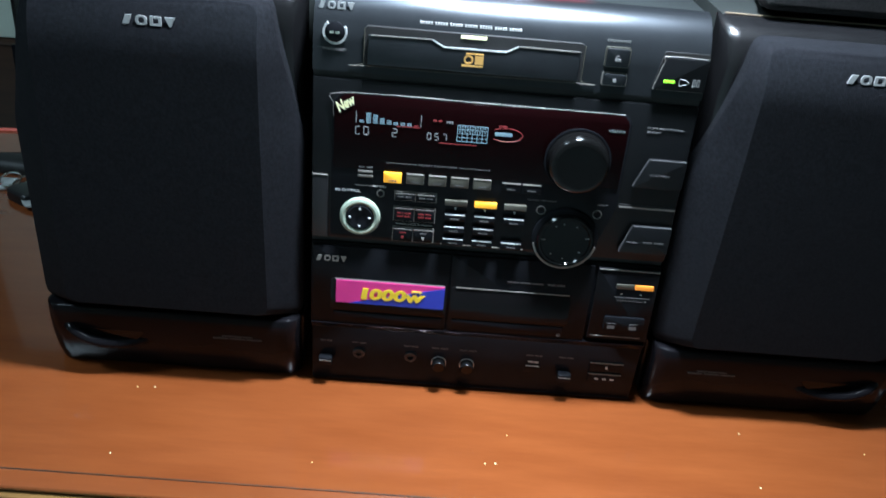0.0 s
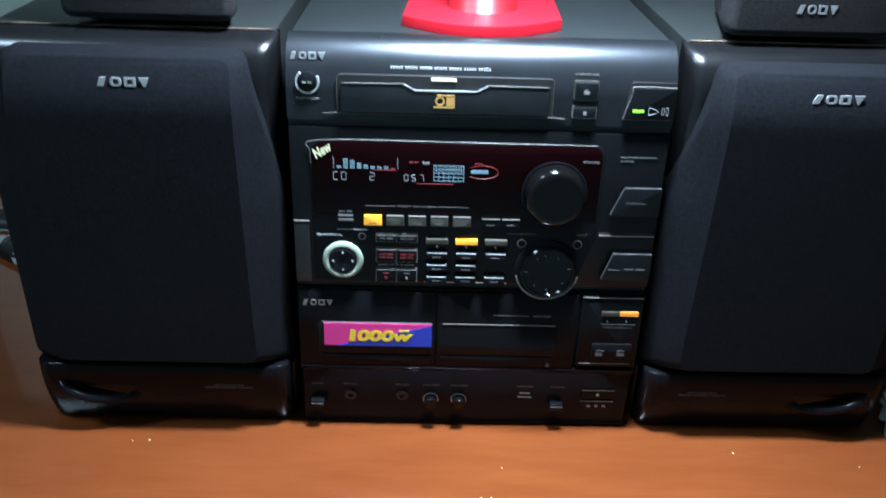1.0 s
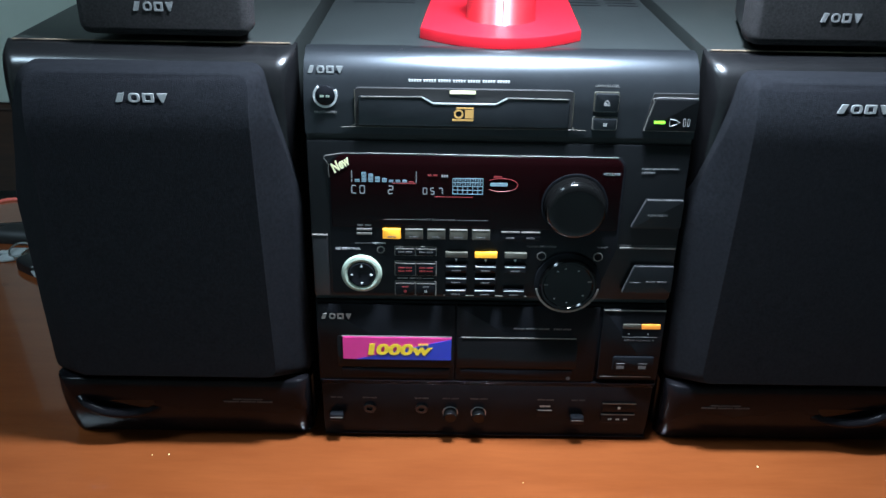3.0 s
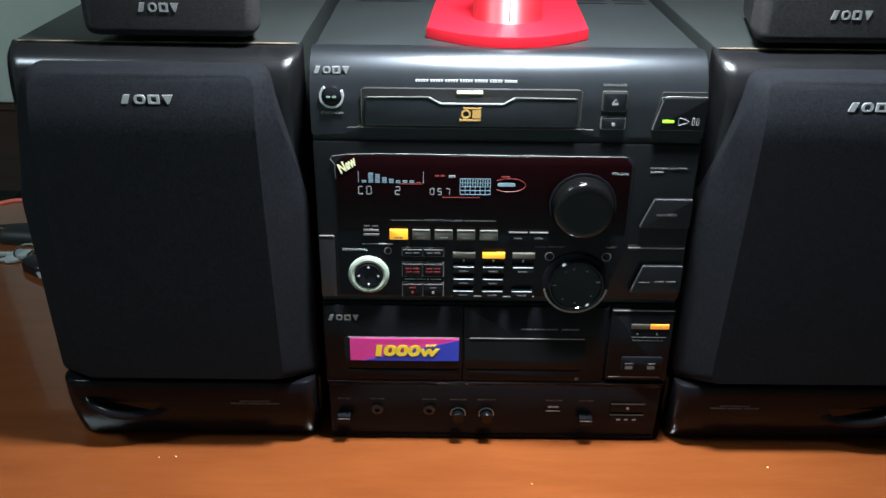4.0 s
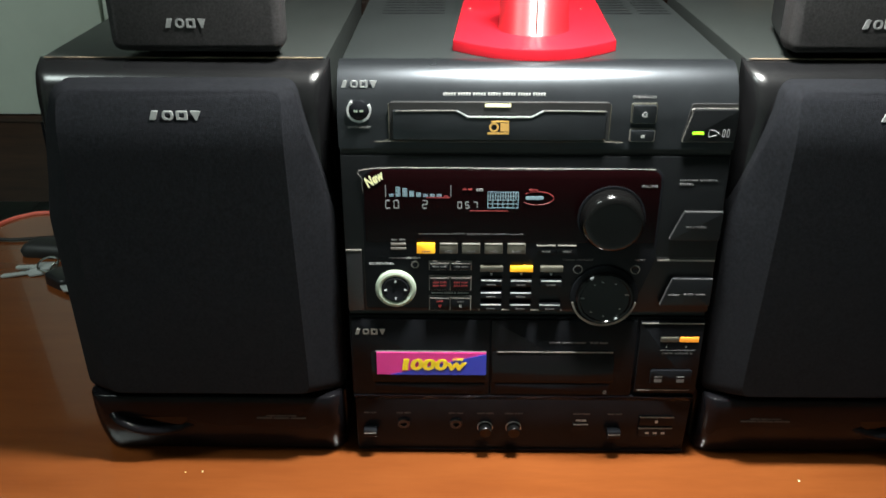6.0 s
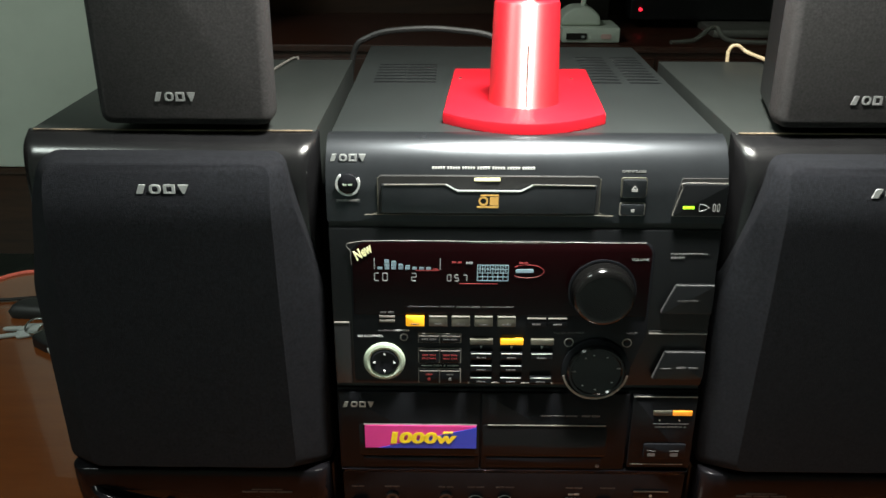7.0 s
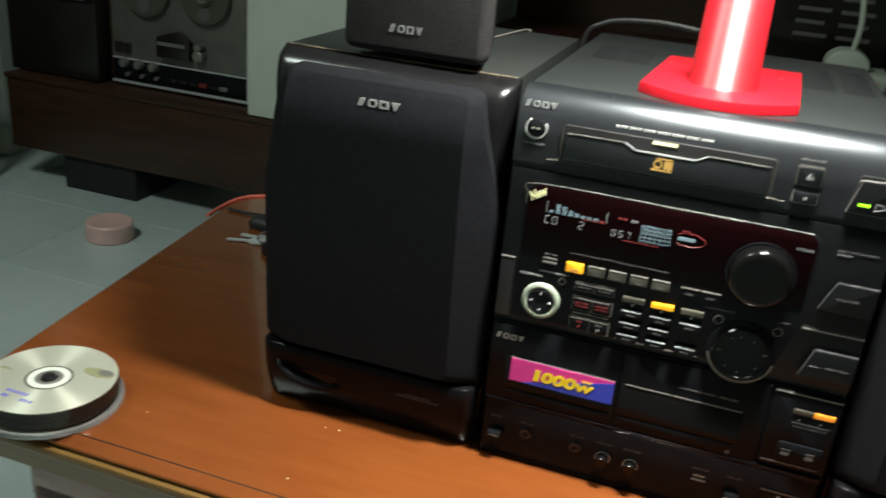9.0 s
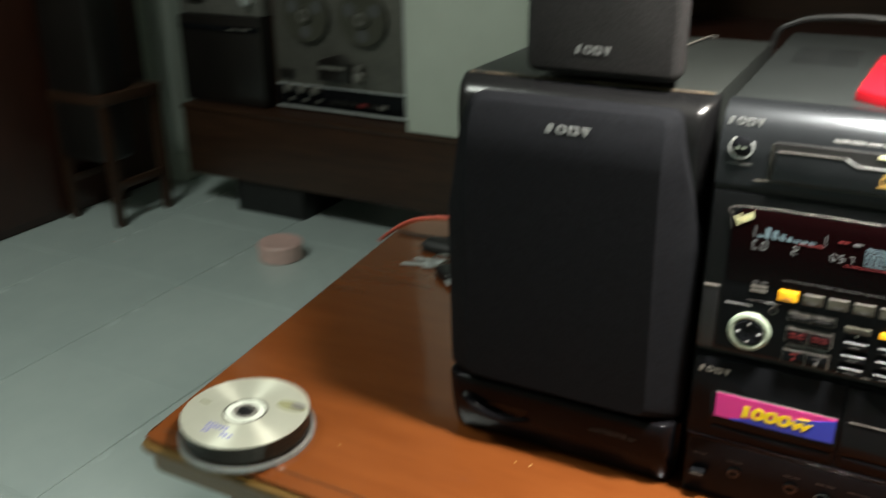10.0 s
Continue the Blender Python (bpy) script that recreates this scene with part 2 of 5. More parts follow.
def tube(points, r, n=8, bm=None, steps=8):
    """A cord through the points."""
    b = bmesh.new()
    pts = [Vector(p) for p in points]
    line = []
    ext = [2 * pts[0] - pts[1], *pts, 2 * pts[-1] - pts[-2]]
    for i in range(1, len(ext) - 2):
        p0, p1, p2, p3 = ext[i - 1:i + 3]
        for j in range(steps):
            t = j / steps
            line.append(0.5 * (2 * p1 + (p2 - p0) * t + (2 * p0 - 5 * p1 + 4 * p2 - p3) * t * t + (3 * p1 - p0 - 3 * p2 + p3) * t ** 3))
    line.append(pts[-1])
    rows = []
    for i, p in enumerate(line):
        d = (line[min(i + 1, len(line) - 1)] - line[max(i - 1, 0)]).normalized()
        u = d.cross(Vector((0.31, 0.17, 0.93))).normalized()
        v = d.cross(u)
        rows.append([b.verts.new(p + r * (math.cos(2 * math.pi * k / n) * u + math.sin(2 * math.pi * k / n) * v)) for k in range(n)])
    for p, q in zip(rows, rows[1:]):
        for k in range(n):
            b.faces.new((p[k], p[(k + 1) % n], q[(k + 1) % n], q[k]))
    b.faces.new(rows[0])
    b.faces.new(rows[-1][::-1])
    bmesh.ops.recalc_face_normals(b, faces=b.faces)
    return join(bm, b)


def words(name, text, x, z, height, y, mat, parent, width=None, shear=0.0, bold=0.0, align="CENTER", m=None, label=""):
    """Lettering that faces the viewer at y, centred on (x, z); height is that of a capital."""
    cu = bpy.data.curves.new(name, "FONT")
    cu.body, cu.align_x, cu.align_y, cu.extrude, cu.offset, cu.shear, cu.resolution_u = text, align, "CENTER", 0.006, bold, shear, 3 if bold == 0 else 8
    tmp = bpy.data.objects.new(name, cu)
    scene.collection.objects.link(tmp)
    bpy.context.view_layer.update()
    me = bpy.data.meshes.new_from_object(tmp.evaluated_get(bpy.context.evaluated_depsgraph_get()))
    bpy.data.objects.remove(tmp)
    bpy.data.curves.remove(cu)
    b = bmesh.new()
    b.from_mesh(me)
    bpy.data.meshes.remove(me)
    xs = [v.co.x for v in b.verts]
    zs = [v.co.y for v in b.verts]
    sz = height / (max(zs) - min(zs))
    sx = width / (max(xs) - min(xs)) if width else sz
    mx, mz = (max(xs) + min(xs)) / 2 if align == "CENTER" else min(xs), (max(zs) + min(zs)) / 2
    for v in b.verts:
        v.co = Vector(((v.co.x - mx) * sx, -v.co.z * 0.02, (v.co.y - mz) * sz))
    bmesh.ops.transform(b, matrix=(m or Matrix()) if m else Matrix.Translation((x, y, z)), verts=b.verts)
    return part(name, b, mat, parent, label)


def bars(name, x, z, width, height, y, mat, parent, n=4, gap=0.25, skew=0.0):
    """Short marks in a row, where writing cannot be given."""
    b = bmesh.new()
    w = width / n
    for i in range(n):
        a0 = x - width / 2 + i * w + w * gap / 2
        k = max(1, round(w * (1 - gap) / (height * 1.05)))
        lw = w * (1 - gap) / k
        for j in range(k):
            x0, x1 = a0 + j * lw + lw * 0.14, a0 + (j + 1) * lw - lw * 0.14
            prism([(x0, z - height / 2), (x1, z - height / 2), (x1 + skew, z + height / 2), (x0 + skew, z + height / 2)], y - 0.0003, y + 0.0004, bm=b)
    return part(name, b, mat, parent)


def badge(x, z, width, height, y, mat, parent):
    """A maker's badge as four plain raised shapes: a slanted block, an oval ring, a square ring and a wedge."""
    b = bmesh.new()
    w, h = width / 4, height / 2
    c = [x - width / 2 + (i + 0.5) * w for i in range(4)]
    y0, y1 = y - 0.0006, y + 0.0005
    prism([(c[0] - w * 0.34, z - h), (c[0] + w * 0.10, z - h), (c[0] + w * 0.34, z + h), (c[0] - w * 0.10, z + h)], y0, y1, bm=b)
    for m, r, tx, tz in ((c[1], 0.95, 0.56, 0.66), (c[2], 0.15, 0.50, 0.60)):
        o = rounded(rect(m - w * .40, m + w * .40, z - h, z + h), h * r, 5)
        q = [(m + (px - m) * tx, z + (pz - z) * tz) for px, pz in o]
        for k in range(len(o)):
            j = (k + 1) % len(o)
            prism([o[k], o[j], q[j], q[k]], y0, y1, bm=b)
    prism([(c[3] - w * 0.06, z - h), (c[3] + w * 0.06, z - h), (c[3] + w * 0.36, z + h), (c[3] - w * 0.36, z + h)], y0, y1, bm=b)
    return part("badge", b, mat, parent, "raised silver maker's badge")


FLOOR = -0.50

# ---- setting ----

floor = tagged(finish("floor", box(-3.2, 2.6, -2.6, 2.8, FLOOR - 0.06, FLOOR - 0.004), GROUT), "grey grout bed under pale tiles", "floor", kind="structure")
for nm, bx in (("wall_north", (-3.3, 2.7, 2.8, 2.9)), ("wall_south", (-3.3, 2.7, -2.7, -2.6)), ("wall_west", (-3.3, -3.2, -2.6, 2.8)), ("wall_east", (2.6, 2.7, -2.6, 2.8))):
    tagged(finish(nm, box(*bx, FLOOR - 0.06, 2.2), WALL), "plain pale green-white painted wall", "wall", kind="structure")
tagged(finish("ceiling", box(-3.3, 2.7, -2.7, 2.9, 2.2, 2.3), CEIL), "plain white ceiling", "ceiling", kind="structure")


# ---- table ----
def loft(outline, rows, bm=None):
    """Rings of one outline, each drawn in by d at the height z, closed above and below."""
    b = bmesh.new()
    n = len(outline)
    cx, cy = sum(p[0] for p in outline) / n, sum(p[1] for p in outline) / n
    wx, wy = max(abs(p[0] - cx) for p in outline), max(abs(p[1] - cy) for p in outline)
    rings = [[b.verts.new((cx + (px - cx) * (1 - d / wx), cy + (py - cy) * (1 - d / wy), z)) for px, py in outline] for d, z in rows]
    for p, q in zip(rings, rings[1:]):
        for i in range(n):
            b.faces.new((p[i], p[(i + 1) % n], q[(i + 1) % n], q[i]))
    b.faces.new(rings[0])
    b.faces.new(rings[-1][::-1])
    bmesh.ops.recalc_face_normals(b, faces=b.faces)
    return join(bm, b)


def build_table():
    t = thing("coffee_table", (0.08, 0.19, FLOOR), "reddish varnished wooden coffee table with a moulded edge", "table")
    x0, x1, y0, y1 = -0.621, 0.80, -0.143, 0.520
    edge = [(x0 + 0.012, y0), (x1 - 0.012, y0), (x1 - 0.003, y0 + 0.003), (x1, y0 + 0.012), (x1, y1 - 0.06), (x1 - 0.018, y1 - 0.018), (x1 - 0.06, y1)]
    edge += [(x0 + 0.012 - 0.066 * math.sin(radians(q)), y1 - 0.066 + 0.066 * math.cos(radians(q))) for q in range(0, 91, 9)]
    edge += [(x0, y0 + 0.012), (x0 + 0.003, y0 + 0.003)]
    part("tabletop", loft(edge, [(0.0190, 0.0), (0.0185, -0.0001), (0.0060, -0.0050), (0.0050, -0.0062), (0.0055, -0.0085), (0.009, -0.0095), (0.010, -0.030)]), WOOD, t, "reddish varnished top with a bevelled border", 12)
    part("edge_moulding", loft(edge, [(0.006, -0.0105), (0.0012, -0.0115), (0.0, -0.0140), (0.0004, -0.0185), (0.0030, -0.0215), (0.0080, -0.0240), (0.010, -0.045)]), EDGEWOOD, t, "paler moulding under the bevelled border")
    part("apron", box(x0 + 0.06, x1 - 0.06, y0 + 0.05, y1 - 0.05, -0.12, -0.044, 0.003), WOOD, t)
    part("groove", box(x0 + 0.02, x1 - 0.02, y0 + 0.0178, y0 + 0.0190, -0.002, 0.0002), DARKWOOD, t)
    for lx in (x0 + 0.09, x1 - 0.09):
        for ly in (y0 + 0.08, y1 - 0.08):
            part("leg", box(lx - 0.03, lx + 0.03, ly - 0.03, ly + 0.03, FLOOR, -0.10, 0.006), WOOD, t)


build_table()


# ---- stereo ----
def build_stereo():
    u = thing("stereo_system", (0, 0.17, 0.0), "black compact stereo with disc tray, display and twin cassette deck", "stereo")
    # cabinet
    part("cabinet", box(-0.1390, 0.1390, 0.0290, 0.364, 0.010, 0.3360, 0.0015), METALTOP, u, "black painted steel cover")
    for fx in (-0.118, 0.118):
        for fy in (0.03, 0.32):
            part("foot", lathe(fx, fy, [(0.012, 0.0), (0.013, 0.003), (0.013, 0.0102)], 20), RUBBER, u)
    # disc section
    curve = [(0.0, 0.2795), (0.0, 0.3000), (0.0004, 0.3040), (0.0012, 0.3080), (0.0036, 0.3160), (0.0075, 0.3235), (0.0125, 0.3298), (0.0180, 0.3340), (0.0220, 0.3358), (0.0260, 0.3364)]
    prof = [(0.031, 0.2795)] + curve + [(0.0310, 0.3364)]

    def py(z):
        """How far back the rolled panel lies at the height z."""
        for (ya, za), (yb, zb) in zip(curve, curve[1:]):
            if za <= z <= zb:
                return ya + (yb - ya) * (z - za) / max(zb - za, 1e-6)
        return 0.0

    cdp = part("disc_panel", prism(prof, -0.140, 0.140, axis="x"), PANEL, u, "satin black front panel rolled back at its top")
    part("tray_gap", prism(rect(-0.1035, 0.0510, 0.2855, 0.3135, 0.003), -0.0006, 0.006), RUBBER, cdp)
    tr = [(-0.1010, 0.2872), (0.0486, 0.2872), (0.0486, 0.3082), (0.0040, 0.3086), (-0.0040, 0.3042), (-0.0480, 0.3042), (-0.0560, 0.3086), (-0.1010, 0.3082)]
    tray = part("disc_tray", prism(rounded(tr, 0.0012, 2), -0.0030, 0.004, r=0.0007), PANEL, u, "satin black disc tray with a notched top edge")
    for (xa, za), (xb, zb) in (((-0.099, 0.3083), (-0.056, 0.3087)), ((-0.056, 0.3087), (-0.048, 0.3043)), ((-0.048, 0.3043), (-0.004, 0.3043)), ((-0.004, 0.3043), (0.004, 0.3087)), ((0.004, 0.3087), (0.047, 0.3083))):
        bright = abs(xb - xa) < 0.01 or za == zb
        h = 0.0009 if bright else 0.0005
        part("tray_lip", prism([(xa, za - h), (xb, zb - h), (xb, zb), (xa, za)], -0.0034, -0.0024), SILVER if bright else GREYMETAL, tray)
    rim = [(-0.1037, 0.3125), (-0.1037, 0.2870), (-0.1020, 0.2853), (0.0495, 0.2853), (0.0512, 0.2870), (0.0512, 0.3125)]
    part("tray_rim", tube([(px, -0.0008, pz) for px, pz in rim], 0.00035, 6, steps=3), GREYBTN, cdp)
    part("tray_lamp", prism(rect(-0.0365, -0.0185, 0.3105, 0.3127), -0.0012, 0.0), LED_W, cdp, "lit pale bar")
    lg = bmesh.new()
    ring(-0.0300, 0.2965, 0.0022, 0.0034, -0.0036, -0.003, bm=lg, n=16)
    prism(rect(-0.0255, -0.0195, 0.2935, 0.2995), -0.0036, -0.003, bm=lg)
    prism(rect(-0.0345, -0.0195, 0.2915, 0.2928), -0.0036, -0.003, bm=lg)
    prism(rect(-0.0320, -0.0195, 0.3003, 0.3012), -0.0036, -0.003, bm=lg)
    part("disc_mark", lg, GOLD, tray, "gold printed mark")
    badge(-0.1245, 0.3245, 0.0270, 0.0050, py(0.3225) - 0.0004, BADGE, cdp)
    part("power_ring", ring(-0.1245, 0.3075, 0.0072, 0.0086, -0.0012, 0.004, a0=130, a1=390), SILVER, cdp)
    part("power_button", lathe(-0.1245, 0.3075, [(0.0070, 0.003), (0.0070, -0.0010), (0.0045, -0.0024), (0.0005, -0.0030)], 28, axis="y"), GLOSS, cdp, "gloss black round power button")
    bars("button_print", -0.1245, 0.3078, 0.008, 0.0014, -0.0030, RING, cdp, 2)
    words("lettering", "ON/STANDBY", -0.1245, 0.2955, 0.0017, -0.0005, MIDPRINT, cdp, 0.0165)
    bars("small_print", -0.0300, 0.3182, 0.073, 0.0017, py(0.3172), PRINT, cdp, 7, 0.12)
    words("lettering", "OPEN/CLOSE", 0.0745, 0.3168, 0.0017, py(0.3155) - 0.0002, MIDPRINT, cdp, 0.0165)
    for z0, z1 in ((0.2995, 0.3125), (0.2862, 0.2945)):
        part("button_frame", prism(rect(0.0655, 0.0835, z0 - 0.0008, z1 + 0.0008, 0.002), -0.0008, 0.001), GREYMETAL if z0 < 0.29 else GREYBTN, cdp)
        part("button", prism(rect(0.0663, 0.0827, z0, z1, 0.0016), -0.0030, 0.0, r=0.0007), PANEL, cdp)
    ej = tube([(0.0724, -0.0031, 0.3056), (0.0766, -0.0031, 0.3056), (0.0745, -0.0031, 0.3082), (0.0724, -0.0031, 0.3056)], 0.00028, 5, steps=1)
    prism(rect(0.0724, 0.0766, 0.3042, 0.3048), -0.0034, -0.0028, bm=ej)
    part("eject_mark", ej, MIDPRINT, cdp)
    part("stop_mark", prism(rect(0.0733, 0.0757, 0.2890, 0.2912), -0.0034, -0.0028), MIDPRINT, cdp)
    part("play_frame", prism(rounded([(0.1020, 0.2855), (0.1395, 0.2855), (0.1395, 0.3130), (0.1075, 0.3130)], 0.0015), -0.0006, 0.001), RUBBER, cdp)
    pb = part("play_button", prism(rounded([(0.1030, 0.2862), (0.1392, 0.2862), (0.1392, 0.3095), (0.1095, 0.3095), (0.1078, 0.3050)], 0.001), -0.0036, 0.0, r=0.0008), SATIN, u, "wide satin play button with a lit green bar")
    part("button_rim", tube([(0.1028, -0.0012, 0.2860), (0.1078, -0.0012, 0.3052), (0.1096, -0.0012, 0.3098), (0.139, -0.0012, 0.3098)], 0.0003, 6), GREYMETAL, pb)
    part("button_rim", box(0.1030, 0.1390, -0.0016, 0.0, 0.2855, 0.2860), GREYMETAL, pb)
    part("play_lamp", prism(rect(0.1090, 0.1168, 0.2920, 0.2938), -0.0042, -0.0034), LED_G, pb, "lit green bar")
    pm = tube([(0.1205, -0.0039, 0.2900), (0.1205, -0.0039, 0.2955), (0.1275, -0.0039, 0.2928), (0.1205, -0.0039, 0.2900)], 0.0003, 5, steps=2)
    for xx in (0.1300, 0.1330):
        tube([(xx, -0.0039, 0.2905), (xx, -0.0039, 0.2952), (xx + 0.0014, -0.0039, 0.2952), (xx + 0.0014, -0.0039, 0.2905), (xx, -0.0039, 0.2905)], 0.00025, 5, bm=pm, steps=2)
    part("play_mark", pm, MIDPRINT, pb)
    # amplifier section
    amp = part("amplifier_panel", box(-0.140, 0.140, 0.0, 0.031, 0.1455, 0.2745, 0.0018), SATIN, u, "satin black amplifier front")
    part("seam", box(-0.1395, 0.1395, 0.002, 0.030, 0.2745, 0.2795), RUBBER, u)
    win = [(-0.1250, 0.1480), (0.0800, 0.1480), (0.0940, 0.1900), (0.0940, 0.2590), (0.0880, 0.2655), (-0.1170, 0.2655), (-0.1250, 0.2560)]
    part("control_field", prism(rounded(win, 0.003), -0.0008, 0.004, r=0.0004), GLOSS, amp, "gloss black control field")
    dw = part("display_window", prism(rounded([(-0.1235, 0.2060), (0.0920, 0.2060), (0.0920, 0.2585), (0.0870, 0.2640), (-0.1160, 0.2640), (-0.1235, 0.2555)], 0.002), -0.0016, 0.003, r=0.0005), WINDOW, amp, "dark red smoked display window")
    part("window_rim", tube([(-0.1240, -0.0014, 0.246), (-0.1240, -0.0014, 0.2558), (-0.1165, -0.0014, 0.2648), (0.0, -0.0014, 0.2650), (0.0872, -0.0014, 0.2648)], 0.00022, 6, steps=4), GREYMETAL, dw)
    return u, cdp, amp, dw


STEREO, CDP, AMP, DISPLAY = build_stereo()


# ---- loudspeakers ----
def lean(z):
    """How far the grille's face lies behind its foremost line: it draws back downwards and rolls back at its top."""
    t = min(1.0, max(0.0, (z - 0.290) / 0.036))
    return 0.0110 * min(1.0, max(0.0, (0.29 - z) / 0.22)) + 0.0105 * t * t


def swell(z):
    """The baffle comes forward towards its top, so that the grille lies almost flush there."""
    t = min(1.0, max(0.0, (z - 0.225) / 0.085))
    return -0.0135 * t * t * (3 - 2 * t)


def build_speaker(s):
    """s is -1 for the one whose port faces left and 1 for its mirror twin."""
    cx = s * 0.2520
    sp = thing("loudspeaker", (cx, 0.15, 0.0), "black bookshelf loudspeaker with faceted cloth grille on the table", "speaker", "speakers beside the stereo")
    X = lambda v: cx + s * v
    mir = lambda pts: [(X(a), b) for a, b in (pts if s > 0 else pts[::-1])]
    # v runs outwards from the middle of the box; -0.104 is the side next to the stereo
    part("cabinet", box(cx - 0.1025, cx + 0.1025, 0.030, 0.285, 0.002, 0.3370, 0.0012), VINYL, sp, "black ash vinyl cabinet")
    prof = []
    for i in range(7):
        a = radians(90 * i / 6)
        prof.append((-0.1045 + 0.013 * (1 - math.sin(a)), 0.010 + 0.013 * (1 - math.cos(a))))
    sec = [(-0.1045, 0.034)] + [(x, y) for x, y in sorted(prof)] + [(-x, y) for x, y in sorted(prof)][::-1] + [(0.1045, 0.034)]
    bf = bmesh.new()
    levels = [(0.0580, 0.0), (0.2250, 0.0), (0.2400, -0.0016), (0.2600, -0.0050), (0.2800, -0.0090), (0.2980, -0.0120), (0.3080, -0.0125), (0.3160, -0.0105), (0.3230, -0.0060), (0.3285, 0.0005), (0.3325, 0.0080), (0.3350, 0.0155), (0.3362, 0.0205), (0.3366, 0.0235)]
    rows = [[bf.verts.new((X(a), min(0.034, y + off * (0.034 - y) / 0.024) if off > 0 else y + 0.6 * off * max(0.0, 0.023 - y) / 0.013, z)) for a, y in sec] for z, off in levels]
    for p, q in zip(rows, rows[1:]):
        for i in range(len(sec)):
            bf.faces.new((p[i], p[(i + 1) % len(sec)], q[(i + 1) % len(sec)], q[i]))
    bf.faces.new(rows[0])
    bf.faces.new(rows[-1][::-1])
    part("baffle", bf, BAFFLE, sp, "satin black front baffle rolled back at its top")
    part("worn_edge", box(cx - 0.100, cx + 0.100, 0.0294, 0.0306, 0.3366, 0.33725), SCUFF, sp, "chipped pale edge line")
    # base with port
    foot = [(-0.1000, 0.034)] + [(x * 0.985, y - 0.014) for x, y in sorted(prof)] + [(-x * 1.02, y - 0.014) for x, y in sorted(prof)][::-1] + [(0.1030, 0.034)]

    def tuck(z):
        """The plinth's front draws back towards the table."""
        return 0.016 * max(0.0, 1 - z / 0.06) ** 2

    b = prism([(X(a), y) for a, y in foot], 0.0655, 0.0020, r=0.0020, axis="z")
    for i in range(1, 10):
        bmesh.ops.bisect_plane(b, geom=b.verts[:] + b.edges[:] + b.faces[:], plane_co=(0, 0, 0.006 * i), plane_no=(0, 0, 1))
    for v in b.verts:
        if v.co.y < 0.031:
            v.co.y += tuck(v.co.z)
    part("plinth", b, PIANO, sp, "glossy brown-black plinth", 50)
    slot = bmesh.new()
    outer = [(0.024, 0.0440), (0.084, 0.0470), (0.084, 0.0430), (0.070, 0.0360), (0.050, 0.0325), (0.034, 0.0340)]
    prism(mir(rounded(outer, 0.006)), -0.0028, 0.012, bm=slot)
    part("port_slot", slot, KNOB, sp, "dark port slot")
    lip = tube([(X(0.091), 0.0030, 0.0470), (X(0.083), -0.0056, 0.0420), (X(0.068), -0.0072, 0.0350), (X(0.050), -0.0052, 0.0318), (X(0.034), -0.0012, 0.0322), (X(0.016), 0.0060, 0.0370)], 0.0042, 14)
    part("port_lip", lip, PIANO, sp, "rounded glossy lip below the port", 60)
    bars("small_print", X(-0.052), 0.0465, 0.026, 0.0009, -0.0036, DIMPRINT, sp, 3, 0.08)
    bars("small_print", X(-0.052), 0.0440, 0.042, 0.0011, -0.0034, DIMPRINT, sp, 3, 0.08)
    # grille: soft-edged outline on the baffle and raised face
    rim = rounded([(-0.1045, 0.0650), (0.1085, 0.0650), (0.1100, 0.2250), (0.0835, 0.3280), (-0.0835, 0.3280), (-0.1060, 0.2250)], 0.010, 6)
    face = rounded([(-0.0800, 0.0740), (0.0830, 0.0740), (0.0810, 0.2270), (0.0775, 0.3255), (-0.0775, 0.3255), (-0.0780, 0.2270)], 0.010, 6)
    fine_rim, fine_face = [], []
    for i in range(len(rim)):
        j = (i + 1) % len(rim)
        m = 10 if math.dist(rim[i], rim[j]) > 0.03 else 1
        for k in range(m):
            t = k / m
            fine_rim.append((rim[i][0] * (1 - t) + rim[j][0] * t, rim[i][1] * (1 - t) + rim[j][1] * t))
            fine_face.append((face[i][0] * (1 - t) + face[j][0] * t, face[i][1] * (1 - t) + face[j][1] * t))
    front, n = -0.0225, len(fine_rim)
    b = bmesh.new()
    rows = []
    for t, y, k in ((0, 0.0280, 0), (0, 0.0050, 0), (0.04, 0.0030, 0), (0.35, -0.0052, 0), (0.68, -0.0139, 0), (1, -0.0219, 0), (1, front, 0.008)):
        row = []
        for (ra, rz), (fa, fz) in zip(fine_rim, fine_face):
            px, pz = ra * (1 - t) + fa * t, rz * (1 - t) + fz * t
            px, pz = px * (1 - k), 0.20 + (pz - 0.20) * (1 - k)
            row.append(b.verts.new((X(px), min(0.030, y + lean(pz) * (0.6 + 0.4 * t) + swell(pz) * (1 - t)), pz)))
        rows.append(row)
    for p, q in zip(rows, rows[1:]):
        for i in range(n):
            b.faces.new((p[i], p[(i + 1) % n], q[(i + 1) % n], q[i]))
    b.faces.new(rows[0][::-1])
    flank = set(b.verts) - set(rows[-1])
    top = b.faces.new(rows[-1])
    for i in range(23):
        z = 0.090 + 0.0115 * i if i < 17 else 0.2740 + 0.0075 * (i - 16)
        inner = [f for f in b.faces if all(v not in flank for v in f.verts)]
        geom = set(inner) | {ed for f in inner for ed in f.edges} | {v for f in inner for v in f.verts}
        bmesh.ops.bisect_plane(b, geom=list(geom), plane_co=(0, 0, z), plane_no=(0, 0, 1))
    for v in b.verts:
        if v not in flank:
            v.co.y = front + lean(v.co.z)
    gr = part("grille", b, CLOTH, sp, "black cloth grille with bevelled flanks", 22)
    badge(X(-0.0045), 0.3100, 0.0385, 0.0062, front + lean(0.3070) - 0.0002, BADGE, gr)
    return sp


build_speaker(-1)
build_speaker(1)


